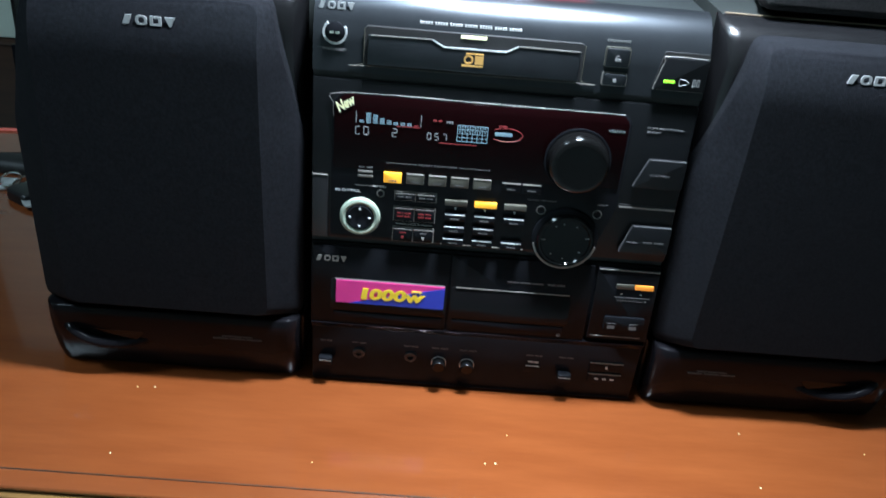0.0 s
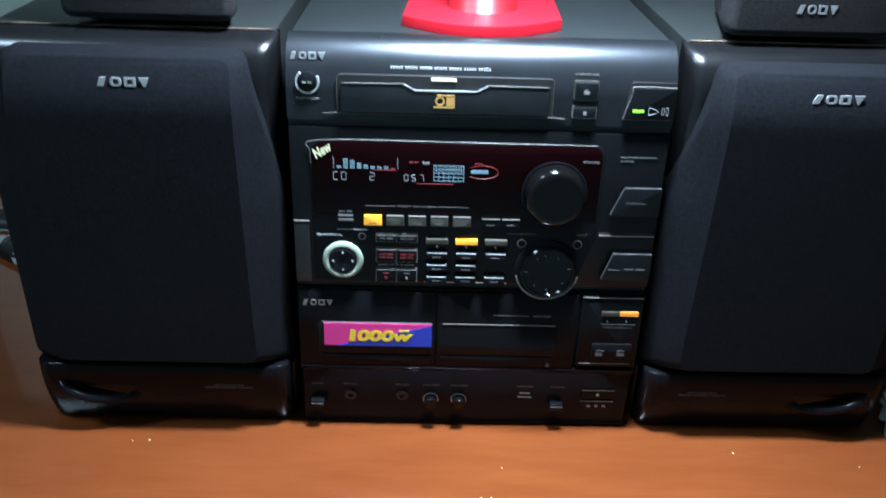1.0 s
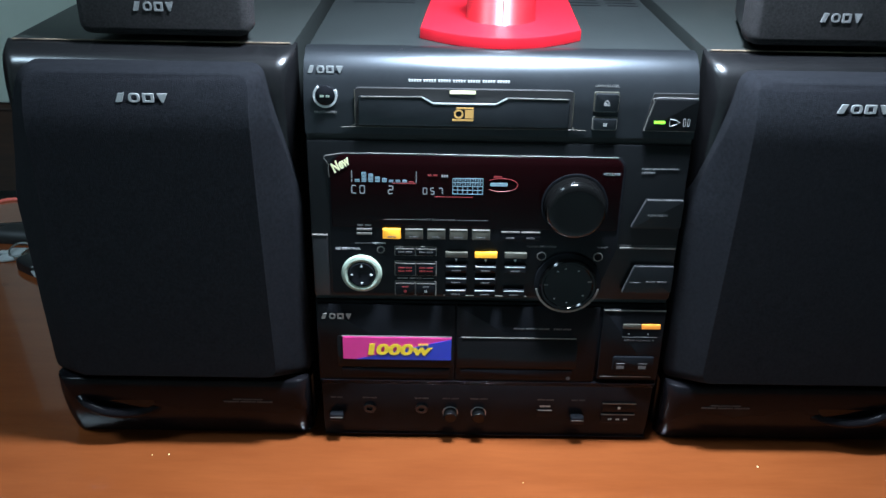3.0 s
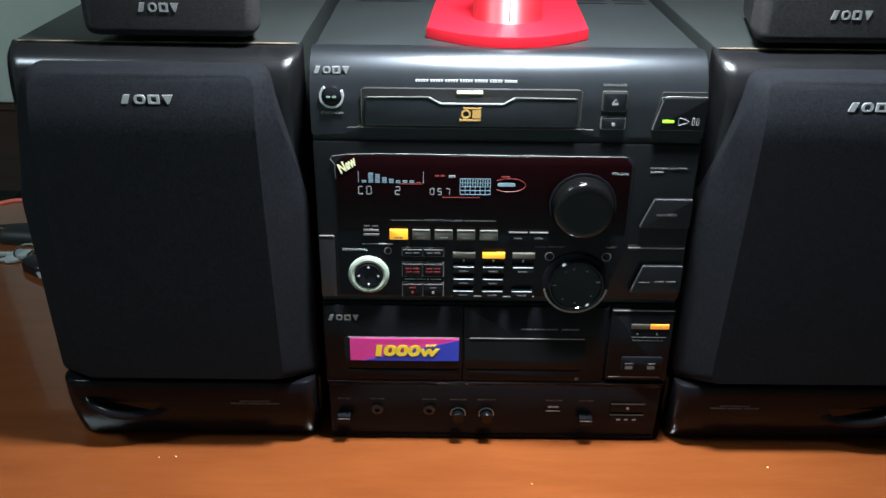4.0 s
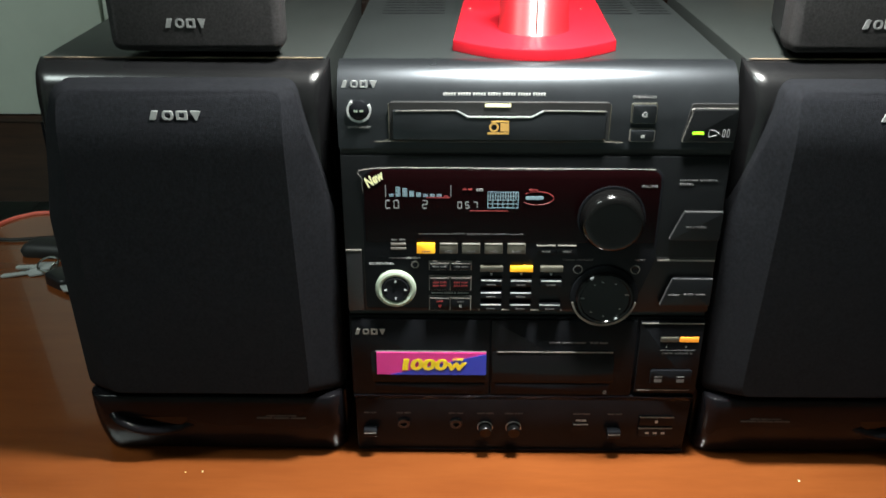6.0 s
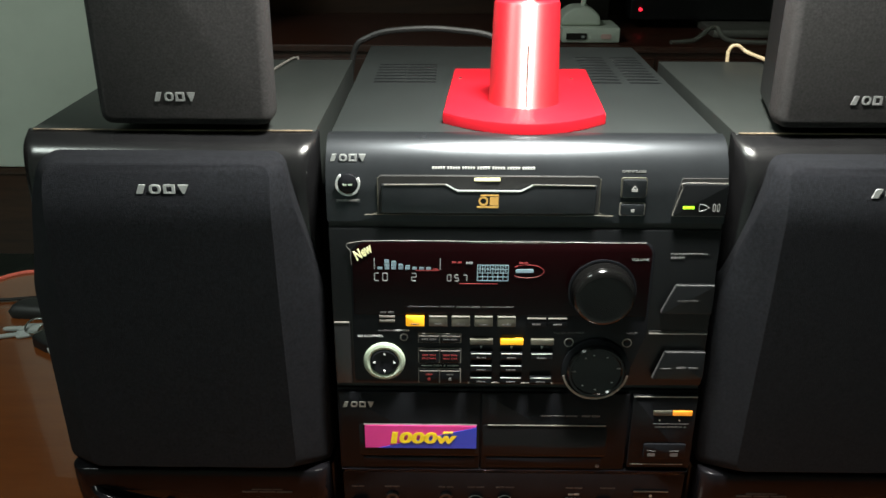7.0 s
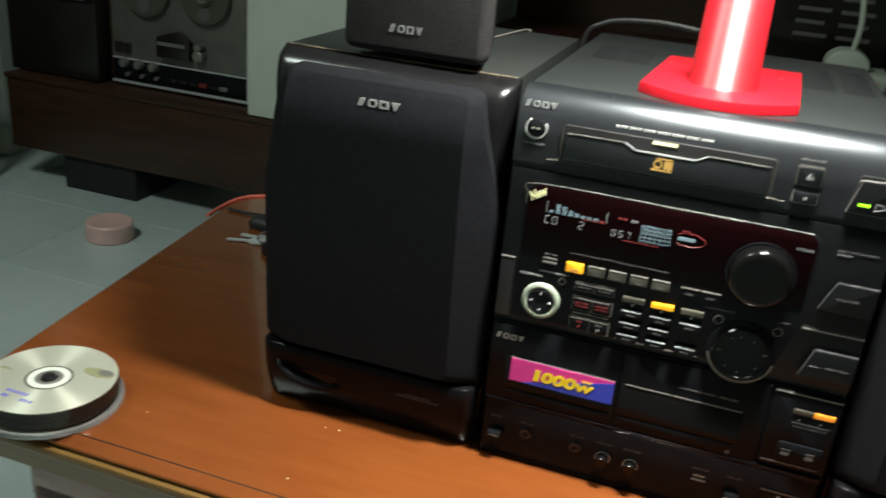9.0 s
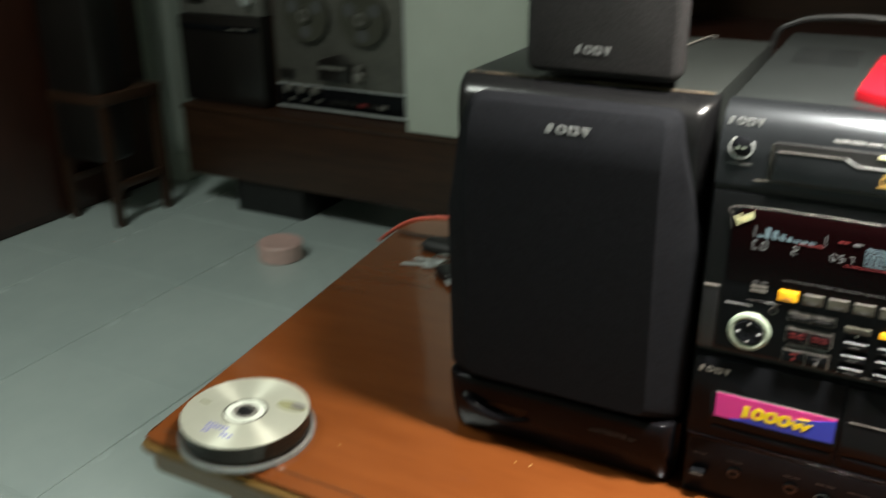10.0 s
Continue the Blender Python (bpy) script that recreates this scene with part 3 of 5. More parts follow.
# ---- satellites ----
def build_satellite(x0, x1, turn, mark):
    cx = (x0 + x1) / 2
    st = thing("satellite_speaker", (cx, 0.08, 0.3376), "small dark grey cloth-fronted speaker standing on a loudspeaker", "speaker", "satellite speakers")
    w = (x1 - x0) / 2
    b = prism(rounded([(cx - w, 0.3420), (cx + w, 0.3420), (cx + w, 0.5250), (cx - w, 0.5250)], 0.010), 0.022, 0.042, r=0.006, seg=3)
    g = part("grille", b, CLOTH2, st, "dark grey cloth grille")
    body = prism(rounded([(cx - w + 0.003, 0.3400), (cx + w - 0.003, 0.3400), (cx + w - 0.003, 0.5240), (cx - w + 0.003, 0.5240)], 0.008), 0.042, 0.127, r=0.002)
    for v in body.verts:
        if v.co.y > 0.1:
            v.co.x = cx + (v.co.x - cx) * 0.66
    part("cabinet", body, PLASTIC, st)
    for fx in (cx - 0.028, cx + 0.028):
        for fy in (0.062, 0.12):
            part("foot", lathe(fx, fy, [(0.006, 0.3376), (0.006, 0.3402)], 14), RUBBER, st)
    badge(mark, 0.3630, 0.0310, 0.0062, 0.0218, GREYBADGE, g)
    st.rotation_euler = (0, 0, radians(turn))
    return st


build_satellite(-0.2995, -0.1775, -1.0, -0.2440)
build_satellite(0.1745, 0.2965, 0.5, 0.2370)


# ---- red stand ----
def build_desk_lamp():
    r = thing("desk_lamp", (0.002, 0.10, 0.3366), "glossy red plastic desk lamp with thin metal stem, switched on", "lamp")
    pts = []
    for i in range(17):
        t = -1 + i / 8
        pts.append((0.001 + 0.0600 * t, 0.024 + 0.031 * t * t))
    pts += [(0.0680, 0.211), (-0.0500, 0.211)]
    part("base_plate", prism(pts, 0.3446, 0.3364, r=0.0015, axis="z"), RED, r)
    tb = lathe(0.003, 0.092, [(0.0275, 0.3440), (0.0268, 0.347), (0.0245, 0.4180), (0.0235, 0.4200), (0.0100, 0.4205), (0.0090, 0.4180), (0.0085, 0.380)], 48)
    part("tube", tb, REDTUBE, r, "upright red tube with a seam")
    part("seam", box(0.0026, 0.0034, 0.0644, 0.0665, 0.346, 0.392), REDWOOD, r)
    part("stem", tube([(0.006, 0.092, 0.382), (0.006, 0.092, 0.60), (0.008, 0.088, 0.78), (0.018, 0.045, 0.865), (0.045, -0.05, 0.872)], 0.0035, 12), BRASS, r, "thin shiny metal stem")
    part("head", prism(rounded(rect(-0.060, 0.160, -0.155, -0.020), 0.02), 0.892, 0.848, r=0.015, seg=3, axis="z"), RED, r, "red lamp head")
    for ax in (-0.045, 0.050):
        part("screw", lathe(ax, 0.170, [(0.0015, 0.3444), (0.0012, 0.3450)], 10), CHROME, r)


build_desk_lamp()


# ---- stereo: amplifier controls ----
def build_controls():
    a, d = AMP, DISPLAY
    part("side_block", prism(rect(-0.1392, -0.1272, 0.1465, 0.1985), -0.0012, 0.001, r=0.0005), PLASTIC, a)
    # highlight on the block's top edge, drawn as a grey metal strip
    part("edge_glint", box(-0.1390, -0.1275, -0.0016, 0.0, 0.1985, 0.1992), GREYMETAL, a)
    # equaliser dial
    dial = part("equaliser_dial", lathe(-0.1020, 0.1665, [(0.0108, 0.0), (0.0108, -0.0030), (0.0095, -0.0042), (0.0020, -0.0030)], 36, axis="y"), GLOSS, a, "black dial with four arrows")
    b = lathe(-0.1020, 0.1665, [(0.0158, 0.0), (0.0158, -0.0022), (0.0150, -0.0034), (0.0130, -0.0040), (0.0112, -0.0034), (0.0108, 0.0)], 40, axis="y")
    part("dial_ring", b, RING, a, "pale translucent green-white ring")
    m = bmesh.new()
    for k in range(4):
        c, sn = math.cos(radians(90 * k)), math.sin(radians(90 * k))
        cx, cz = -0.1020 + 0.0075 * c, 0.1665 + 0.0075 * sn
        prism([(cx + 0.0013 * c, cz + 0.0013 * sn), (cx - 0.0008 * c - 0.0009 * sn, cz - 0.0008 * sn + 0.0009 * c), (cx - 0.0008 * c + 0.0009 * sn, cz - 0.0008 * sn - 0.0009 * c)], -0.0046, -0.0036, bm=m)
    part("arrow_mark", m, PRINT, dial)
    words("lettering", "EQ CONTROL", -0.1120, 0.1875, 0.0019, -0.0010, PRINT, a, 0.0190)
    words("lettering", "MEMORY", -0.0880, 0.1925, 0.0014, -0.0010, PRINT, a, 0.0105)
    part("rule", box(-0.1065, -0.0935, -0.0013, 0.0, 0.1923, 0.1927), DIMPRINT, a)
    part("memory_ring", ring(-0.0870, 0.1870, 0.0022, 0.0030, -0.0014, 0.0, n=24), GREYMETAL, a)
    part("memory_button", lathe(-0.0870, 0.1870, [(0.0022, 0.0), (0.0020, -0.0022)], 20, axis="y"), GLOSS, a)
    # preset row
    for i, x in enumerate((-0.0785, -0.0615, -0.0447, -0.0278, -0.0107)):
        bt = part("preset_button", prism(rect(x - 0.0068, x + 0.0068, 0.1975, 0.2055, 0.0006), -0.0036, 0.0, r=0.0006), LED_Y if i == 0 else GREYBTN, a, "lit amber preset button" if i == 0 else "grey preset button")
        if i:
            # grey strip stands in for the glint on the button's top edge
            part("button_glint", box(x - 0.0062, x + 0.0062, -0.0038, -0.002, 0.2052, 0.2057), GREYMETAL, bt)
        bars("button_print", x, 0.1993, 0.0085, 0.0012, -0.0036, DIMPRINT, bt, 1)
    words("lettering", "PRESET EQUALIZER", -0.0450, 0.2130, 0.0014, -0.0018, DIMPRINT, d, 0.0290)
    part("rule", box(-0.0840, -0.0610, -0.0018, 0.0, 0.2128, 0.2132), DIMPRINT, d)
    part("rule", box(-0.0290, -0.0060, -0.0018, 0.0, 0.2128, 0.2132), DIMPRINT, d)
    for z in (0.2010, 0.2045):
        part("slot_button", box(-0.1050, -0.0935, -0.0022, 0.0, z - 0.0010, z + 0.0008, 0.0003), GREYMETAL, a)
    bars("small_print", -0.0992, 0.2080, 0.0120, 0.0012, -0.0018, DIMPRINT, d, 2)
    for x in (0.0115, 0.0270):
        part("mode_button", prism(rect(x - 0.0073, x + 0.0073, 0.1965, 0.2040, 0.0005), -0.0024, 0.0, r=0.0004), GLOSS, a)
        # glint along the top put in as a thin grey bar
        part("button_glint", box(x - 0.0070, x + 0.0070, -0.0027, 0.0, 0.2036, 0.2042), GREYMETAL, a)
        bars("button_print", x, 0.1992, 0.0085, 0.0011, -0.0025, DIMPRINT, a, 1)
    # tape keys
    for z0, z1, mat in ((0.1835, 0.1895, DIMPRINT), (0.1660, 0.1770, REDPRINT), (0.1485, 0.1595, DIMPRINT)):
        part("key_rim", prism(rect(-0.0765, -0.0440, z0 - 0.0010, z1 + 0.0008, 0.0008), -0.0014, 0.0), GREYMETAL, a)
        for x in (-0.0683, -0.0523):
            k = part("tape_key", prism(rect(x - 0.0076, x + 0.0076, z0, z1, 0.0006), -0.0034, 0.0, r=0.0006), GLOSS, a)
            # the key's upper highlight is a strip of grey metal
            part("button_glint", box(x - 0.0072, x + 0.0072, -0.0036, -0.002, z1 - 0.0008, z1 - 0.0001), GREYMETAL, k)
            if z0 < 0.15:
                if x < -0.06:
                    part("record_mark", prism(circle(x, 0.1522, 0.0012, 14), -0.0038, -0.003), REDPRINT, k)
                else:
                    bars("pause_mark", x, 0.1522, 0.0022, 0.0022, -0.0035, PRINT, k, 2, 0.4)
                bars("button_print", x, 0.1562, 0.0070, 0.0011, -0.0035, REDPRINT if x < -0.06 else DIMPRINT, k, 1)
            else:
                for dz in ((0.0,) if z1 - z0 < 0.008 else (0.0014, -0.0014)):
                    bars("button_print", x, (z0 + z1) / 2 + dz, 0.0115, 0.0011, -0.0035, mat, k, 2, 0.15)
    words("lettering", "DECK B", -0.0603, 0.1625, 0.0014, -0.0010, PRINT, a, 0.0090)
    for xa, xb in ((-0.0745, -0.0660), (-0.0545, -0.0460)):
        part("rule", box(xa, xb, -0.0013, 0.0, 0.1623, 0.1627), PRINT, a)
    # number keys
    for i, x in enumerate((-0.0290, -0.0063, 0.0165)):
        part("top_key", prism(rect(x - 0.0086, x + 0.0086, 0.1822, 0.1868, 0.0006), -0.0036, 0.0, r=0.0006), LED_Y if i == 1 else GREYBTN, a, "lit amber key" if i == 1 else "grey key")
        part("pointer_mark", prism([(x - 0.0010, 0.1800), (x + 0.0010, 0.1800), (x, 0.1778)], -0.0013, 0.0), PRINT, a)
        for j, z in enumerate((0.1725, 0.1620, 0.1515)):
            if i == 2 and j == 1:
                continue
            k = part("number_key", prism(rect(x - 0.0084, x + 0.0084, z - 0.0030, z + 0.0032, 0.0009), -0.0042, 0.0, r=0.0010), GLOSS, a)
            # silver bar painted in as the key's top glint
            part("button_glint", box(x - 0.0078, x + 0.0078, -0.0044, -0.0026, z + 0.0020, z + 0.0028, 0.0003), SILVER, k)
            bars("button_print", x, z - 0.0010, 0.0095, 0.0010, -0.0043, DIMPRINT, k, 1)
    part("key_shelf", box(-0.0385, 0.0265, -0.0014, 0.0, 0.1474, 0.1480), GREYMETAL, a)
    # volume and jog
    part("volume_collar", ring(0.0580, 0.2270, 0.0235, 0.0250, -0.0030, 0.001, n=56), GLOSS, a)
    part("volume_knob", lathe(0.0580, 0.2270, [(0.0232, 0.0), (0.0229, -0.0100), (0.0222, -0.0130), (0.0208, -0.0152), (0.0188, -0.0162), (0.0160, -0.0160), (0.0010, -0.0152)], 56, axis="y"), KNOB, a, "large glossy black volume knob")
    words("lettering", "VOLUME", 0.0835, 0.2520, 0.0018, -0.0018, MIDPRINT, d, 0.0125)
    part("jog_boss", prism(circle(0.0580, 0.1605, 0.0262, 48), -0.0030, 0.004, r=0.0010), GLOSS, a)
    part("jog_rim", ring(0.0580, 0.1605, 0.0238, 0.0252, -0.0040, 0.0, n=56, a0=190, a1=350), GREYMETAL, a)
    jg = part("jog_dial", lathe(0.0580, 0.1605, [(0.0225, 0.0), (0.0222, -0.0060), (0.0210, -0.0075), (0.0195, -0.0075), (0.0185, -0.0060), (0.0010, -0.0056)], 56, axis="y"), KNOB, a, "black multi-function jog dial")
    m = bmesh.new()
    for ang, r, w in ((178, 0.0178, 0.0022), (12, 0.0178, 0.0022), (60, 0.0150, 0.0007), (100, 0.0150, 0.0007), (125, 0.0150, 0.0007), (-35, 0.0150, 0.0007), (-90, 0.0150, 0.0007), (-130, 0.0150, 0.0007)):
        cx, cz = 0.0580 + r * math.cos(radians(ang)), 0.1605 + r * math.sin(radians(ang))
        prism(rect(cx - w, cx + w, cz - 0.0003, cz + 0.0003), -0.0063, -0.0050, bm=m)
    part("dial_mark", m, MIDPRINT, jg)
    for x in (0.0365, 0.0800):
        part("round_button", lathe(x, 0.1835, [(0.0030, 0.0), (0.0028, -0.0020), (0.0015, -0.0014)], 22, axis="y"), GLOSS, a)
        part("button_ring", ring(x, 0.1835, 0.0030, 0.0036, -0.0014, 0.0, n=24), GREYMETAL, a)
    words("lettering", "TUNER MEMORY", 0.0360, 0.1915, 0.0014, -0.0010, DIMPRINT, a, 0.0230)
    words("lettering", "NEXT", 0.0830, 0.1915, 0.0014, -0.0010, DIMPRINT, a, 0.0080)
    # right-hand buttons
    words("lettering", "MULTI JOG CONTROL", 0.1190, 0.2560, 0.0014, -0.0004, MIDPRINT, a, 0.0270)
    words("lettering", "SYSTEM", 0.1105, 0.2530, 0.0013, -0.0004, MIDPRINT, a, 0.0095)
    part("seam", box(0.0955, 0.1395, -0.0004, 0.004, 0.1920, 0.1936), RUBBER, a)
    # pale strip for the light caught below the seam
    part("edge_glint", box(0.0960, 0.1390, -0.0012, 0.001, 0.1909, 0.1918), GREYMETAL, a)
    for zt, zb, xt, xb, text in ((0.2325, 0.2095, 0.1115, 0.1020, "FUNCTION"), (0.1770, 0.1535, 0.1090, 0.1010, "")):
        k = part("wide_button", prism(rounded([(xb, zb), (0.1392, zb), (0.1392, zt), (xt, zt)], 0.0015), -0.0042, 0.0, r=0.0012), SATIN, a, "wide slanted satin button")
        part("button_rim", tube([(xb, -0.0030, zb + 0.001), (xt - 0.001, -0.0030, zt - 0.001), (xt + 0.002, -0.0032, zt), (0.139, -0.0032, zt)], 0.0003, 6, steps=4), DIMPRINT, k)
        if text:
            words("lettering", text, 0.1205, 0.2205, 0.0016, -0.0044, DIMPRINT, k, 0.0145)
        else:
            part("button_line", box(0.1060, 0.1145, -0.0046, -0.004, 0.1632, 0.1637), DIMPRINT, k)
            bars("button_print", 0.1265, 0.1640, 0.0180, 0.0012, -0.0043, DIMPRINT, k, 2, 0.2)
    # display
    y = -0.0019
    heights = (2, 7, 6, 4, 3, 2, 2, 2, 1)
    for i, h in enumerate(heights):
        x = -0.1035 + i * 0.0050
        b = bmesh.new()
        for j in range(h):
            z = 0.2432 + j * 0.00115
            prism(rect(x - 0.0017, x + 0.0017, z, z + 0.00065), y, y + 0.0005, bm=b)
        part("level_bar", b, VFDR if h == 1 else VFD, d)
    for x in (-0.1075, -0.0600):
        b = bmesh.new()
        for j in range(7):
            prism(rect(x - 0.0003, x + 0.0003, 0.2432 + j * 0.0013, 0.2440 + j * 0.0013), y, y + 0.0005, bm=b)
        part("scale_mark", b, VFDW, d)
    part("red_rule", box(-0.0780, -0.0605, y, -0.001, 0.2421, 0.2426), VFDR, d)
    segs = {"C": "adef", "D": "abcdef", "2": "abged", "0": "abcdef", "5": "afgcd", "7": "abc"}
    for ch, x, zc, h in (("C", -0.1060, 0.2370, 0.0060), ("D", -0.1000, 0.2370, 0.0060), ("2", -0.0790, 0.2370, 0.0060), ("0", -0.0535, 0.2365, 0.0048), ("5", -0.0480, 0.2365, 0.0048), ("7", -0.0420, 0.2365, 0.0048)):
        b, w, t = bmesh.new(), h * 0.28, 0.00028
        spots = {"a": (0, h / 2, 1), "g": (0, 0, 1), "d": (0, -h / 2, 1), "b": (w, h / 4, 0), "c": (w, -h / 4, 0), "f": (-w, h / 4, 0), "e": (-w, -h / 4, 0)}
        for sg in segs[ch]:
            sx, sz, flat = spots[sg]
            hw, hh = (w * 0.85, t) if flat else (t, h * 0.21)
            prism(rect(x + sx - hw, x + sx + hw, zc + sz - hh, zc + sz + hh), y, y + 0.0005, bm=b)
        part("display_character", b, VFDW, d)
    b = bmesh.new()
    for i in range(7):
        x = -0.0330 + i * 0.0037
        prism(rect(x - 0.00022, x + 0.00022, 0.2345, 0.2470), y, y + 0.0004, bm=b)
    for j in range(5):
        z = 0.2345 + j * 0.0031
        prism(rect(-0.0330, -0.0108, z - 0.00018, z + 0.00018), y - 0.0001, y + 0.0004, bm=b)
    part("track_grid", b, VFD, d)
    for j in range(2):
        for i in range(6):
            part("track_number", prism(rect(-0.0316 + i * 0.0037, -0.0308 + i * 0.0037, 0.2417 + j * 0.0031, 0.2431 + j * 0.0031), y - 0.0001, y + 0.0003), VFD, d)
    part("disc_symbol", prism(rounded(rect(-0.0055, 0.0075, 0.2412, 0.2438), 0.0013), y - 0.0002, y + 0.0004), VFD, d)
    e = [(0.0030 + 0.0120 * math.cos(radians(q)), y, 0.2422 + 0.0052 * math.sin(radians(q))) for q in range(-140, 150, 20)]
    part("disc_outline", tube(e, 0.00022, 5, steps=3), VFDR, d)
    part("red_rule", box(-0.0460, -0.0180, y, -0.001, 0.2318, 0.2322), VFDR, d)
    bars("display_print", -0.0480, 0.2490, 0.0080, 0.0011, y, VFDR, d, 2)
    bars("display_print", -0.0390, 0.2486, 0.0070, 0.0016, y, VFDW, d, 1)
    bars("display_print", 0.0000, 0.2487, 0.0085, 0.0010, y, VFDR, d, 1)
    # corner sticker
    m = Matrix.Translation((-0.1155, -0.0022, 0.2570)) @ Matrix.Rotation(radians(-33), 4, "Y")
    words("sticker_lettering", "New", 0, 0, 0.0078, 0, CREAM, d, 0.0150, shear=0.25, bold=0.035, m=m, label="cream sticker reading New")


build_controls()


# ---- stereo: cassette deck and lower strip ----
def build_deck():
    u = STEREO
    dk = part("deck_panel", box(-0.140, 0.140, 0.003, 0.031, 0.0640, 0.1400, 0.0010), GLOSS, u, "gloss black cassette deck front")
    part("seam", box(-0.1395, 0.1395, 0.005, 0.030, 0.1400, 0.1455), RUBBER, u)
    for x0, x1 in ((-0.1385, -0.0285), (-0.0275, 0.0870)):
        dr = part("cassette_door", prism(rect(x0, x1, 0.0655, 0.1375, 0.001), 0.0004, 0.004, r=0.0008), GLOSS, u, "gloss black cassette door")
        xa, xb = (-0.1240, -0.0290) if x0 < -0.1 else (-0.0265, 0.0720)
        w = part("door_window", prism(rounded([(xa, 0.0790), (xb, 0.0790), (xb, 0.1040), (xb - 0.004, 0.1085), (xa, 0.1085)], 0.003), -0.0006, 0.001, r=0.0004), SMOKE, dr)
        # highlight on the window's upper edge, put in as a grey strip
        part("window_glint", box(xa + 0.004, xb - 0.002, -0.0010, 0.0, 0.1083, 0.1088), GREYMETAL, dr)
        part("window_sill", prism(rect(xa + 0.003, xb - 0.003, 0.0690, 0.0775, 0.001), -0.0004, 0.001, r=0.0004), PIANO, dr)
    badge(-0.1235, 0.1265, 0.0260, 0.0048, 0.0002, GREYMETAL, dk)
    bars("small_print", 0.0330, 0.1170, 0.0300, 0.0010, 0.0003, DIMPRINT, dk, 3, 0.1)
    bars("small_print", 0.0580, 0.1170, 0.0150, 0.0014, 0.0003, DIMPRINT, dk, 2, 0.1)
    part("corner_mark", ring(0.0660, 0.0700, 0.0008, 0.0016, -0.0005, 0.0005, n=12), DIMPRINT, dk)
    # power sticker
    z0, z1, xa, xb = 0.0872, 0.1080, -0.1190, -0.0312
    st = part("sticker", prism(rect(xa, xb, z0, z1), -0.0016, 0.0004), MAGENTA, dk, "magenta and blue sticker with yellow lettering")
    part("sticker_wedge", prism([(xa + 0.011, z0), (xb, z0), (xb, z1 - 0.0010)], -0.0019, -0.001), BLUE, st)
    words("lettering", "1", -0.0958, 0.0970, 0.0106, -0.0021, YELLOW, st, 0.0060, shear=0.05, bold=0.012)
    words("lettering", "000w", -0.0692, 0.0970, 0.0106, -0.0021, YELLOW, st, 0.0455, shear=0.12, bold=0.045)
    bars("small_print", -0.0540, 0.1018, 0.0085, 0.0016, -0.0021, YELLOW, st, 3, 0.1, skew=0.0004)
    # dubbing panel
    rp = part("side_panel", prism(rect(0.0895, 0.1392, 0.0700, 0.1365, 0.001), -0.0008, 0.004, r=0.0006), GLOSS, u, "black dubbing panel")
    part("panel_rim", box(0.0900, 0.1390, -0.0014, 0.0, 0.1358, 0.1364), GREYMETAL, rp)
    part("panel_rim", box(0.0920, 0.1340, -0.0012, 0.0, 0.0728, 0.0732), GREYMETAL, rp)
    part("deck_lamp", prism(rect(0.1060, 0.1205, 0.1195, 0.1238, 0.0006), -0.0020, 0.0, r=0.0004), GREYBTN, rp)
    part("deck_lamp", prism(rect(0.1210, 0.1360, 0.1195, 0.1238, 0.0006), -0.0020, 0.0, r=0.0004), LED_O, rp, "lit orange lamp")
    words("lettering", "A", 0.1115, 0.1145, 0.0016, -0.0010, PRINT, rp)
    words("lettering", "B", 0.1270, 0.1145, 0.0016, -0.0010, PRINT, rp)
    part("rule", box(0.1065, 0.1345, -0.0013, 0.0, 0.1112, 0.1116), DIMPRINT, rp)
    words("lettering", "DECK A/DECK B", 0.1205, 0.1085, 0.0014, -0.0010, DIMPRINT, rp, 0.0240)
    part("rocker", prism(rect(0.1010, 0.1345, 0.0790, 0.0930, 0.002), -0.0022, 0.0, r=0.0008), GLOSS, rp)
    for x in (0.1075, 0.1255):
        part("rocker_line", box(x - 0.0035, x + 0.0035, -0.0026, -0.002, 0.0866, 0.0869), DIMPRINT, rp)
        part("rocker_mark", prism([(x - 0.003, 0.0815), (x + 0.003, 0.0815), (x + 0.003, 0.0845), (x - 0.003, 0.0845)], -0.0024, -0.002), DIMPRINT, rp)
    # lower strip
    ls = part("lower_panel", box(-0.1390, 0.1390, 0.0035, 0.031, 0.0030, 0.0640, 0.0014), GLOSS, u, "gloss black lower panel with jacks and knobs")
    part("panel_step", prism([(0.0045, 0.064), (0.0045, 0.058), (-0.0005, 0.0655), (0.003, 0.0655)], -0.139, 0.139, axis="x"), PIANO, u)
    part("bottom_rim", box(-0.1385, 0.1385, 0.0024, 0.006, 0.0034, 0.0044), PIANO, ls)
    for x in (-0.0990, -0.0550):
        j = part("jack", lathe(x, 0.0335, [(0.0052, 0.005), (0.0052, 0.0015), (0.0044, 0.0008), (0.0026, 0.0008), (0.0024, 0.004)], 24, axis="y"), PLASTIC, ls, "black jack socket")
        part("jack_hole", prism(circle(x, 0.0335, 0.0024, 18), 0.0030, 0.0046), RUBBER, j)
    for x in (-0.0305, -0.0065):
        part("small_knob", lathe(x, 0.0285, [(0.0058, 0.005), (0.0056, -0.0032), (0.0048, -0.0046), (0.0005, -0.0046)], 28, axis="y"), KNOB, ls, "small black knob")
        part("knob_collar", ring(x, 0.0285, 0.0060, 0.0065, 0.0030, 0.005, n=30, a0=-30, a1=210), SILVER, ls)
    for x in (-0.1270, 0.0775):
        e = part("eject_lever", box(x - 0.0058, x + 0.0058, -0.0042, 0.006, 0.0225, 0.0300, 0.0016), GLOSS, ls, "protruding black eject lever")
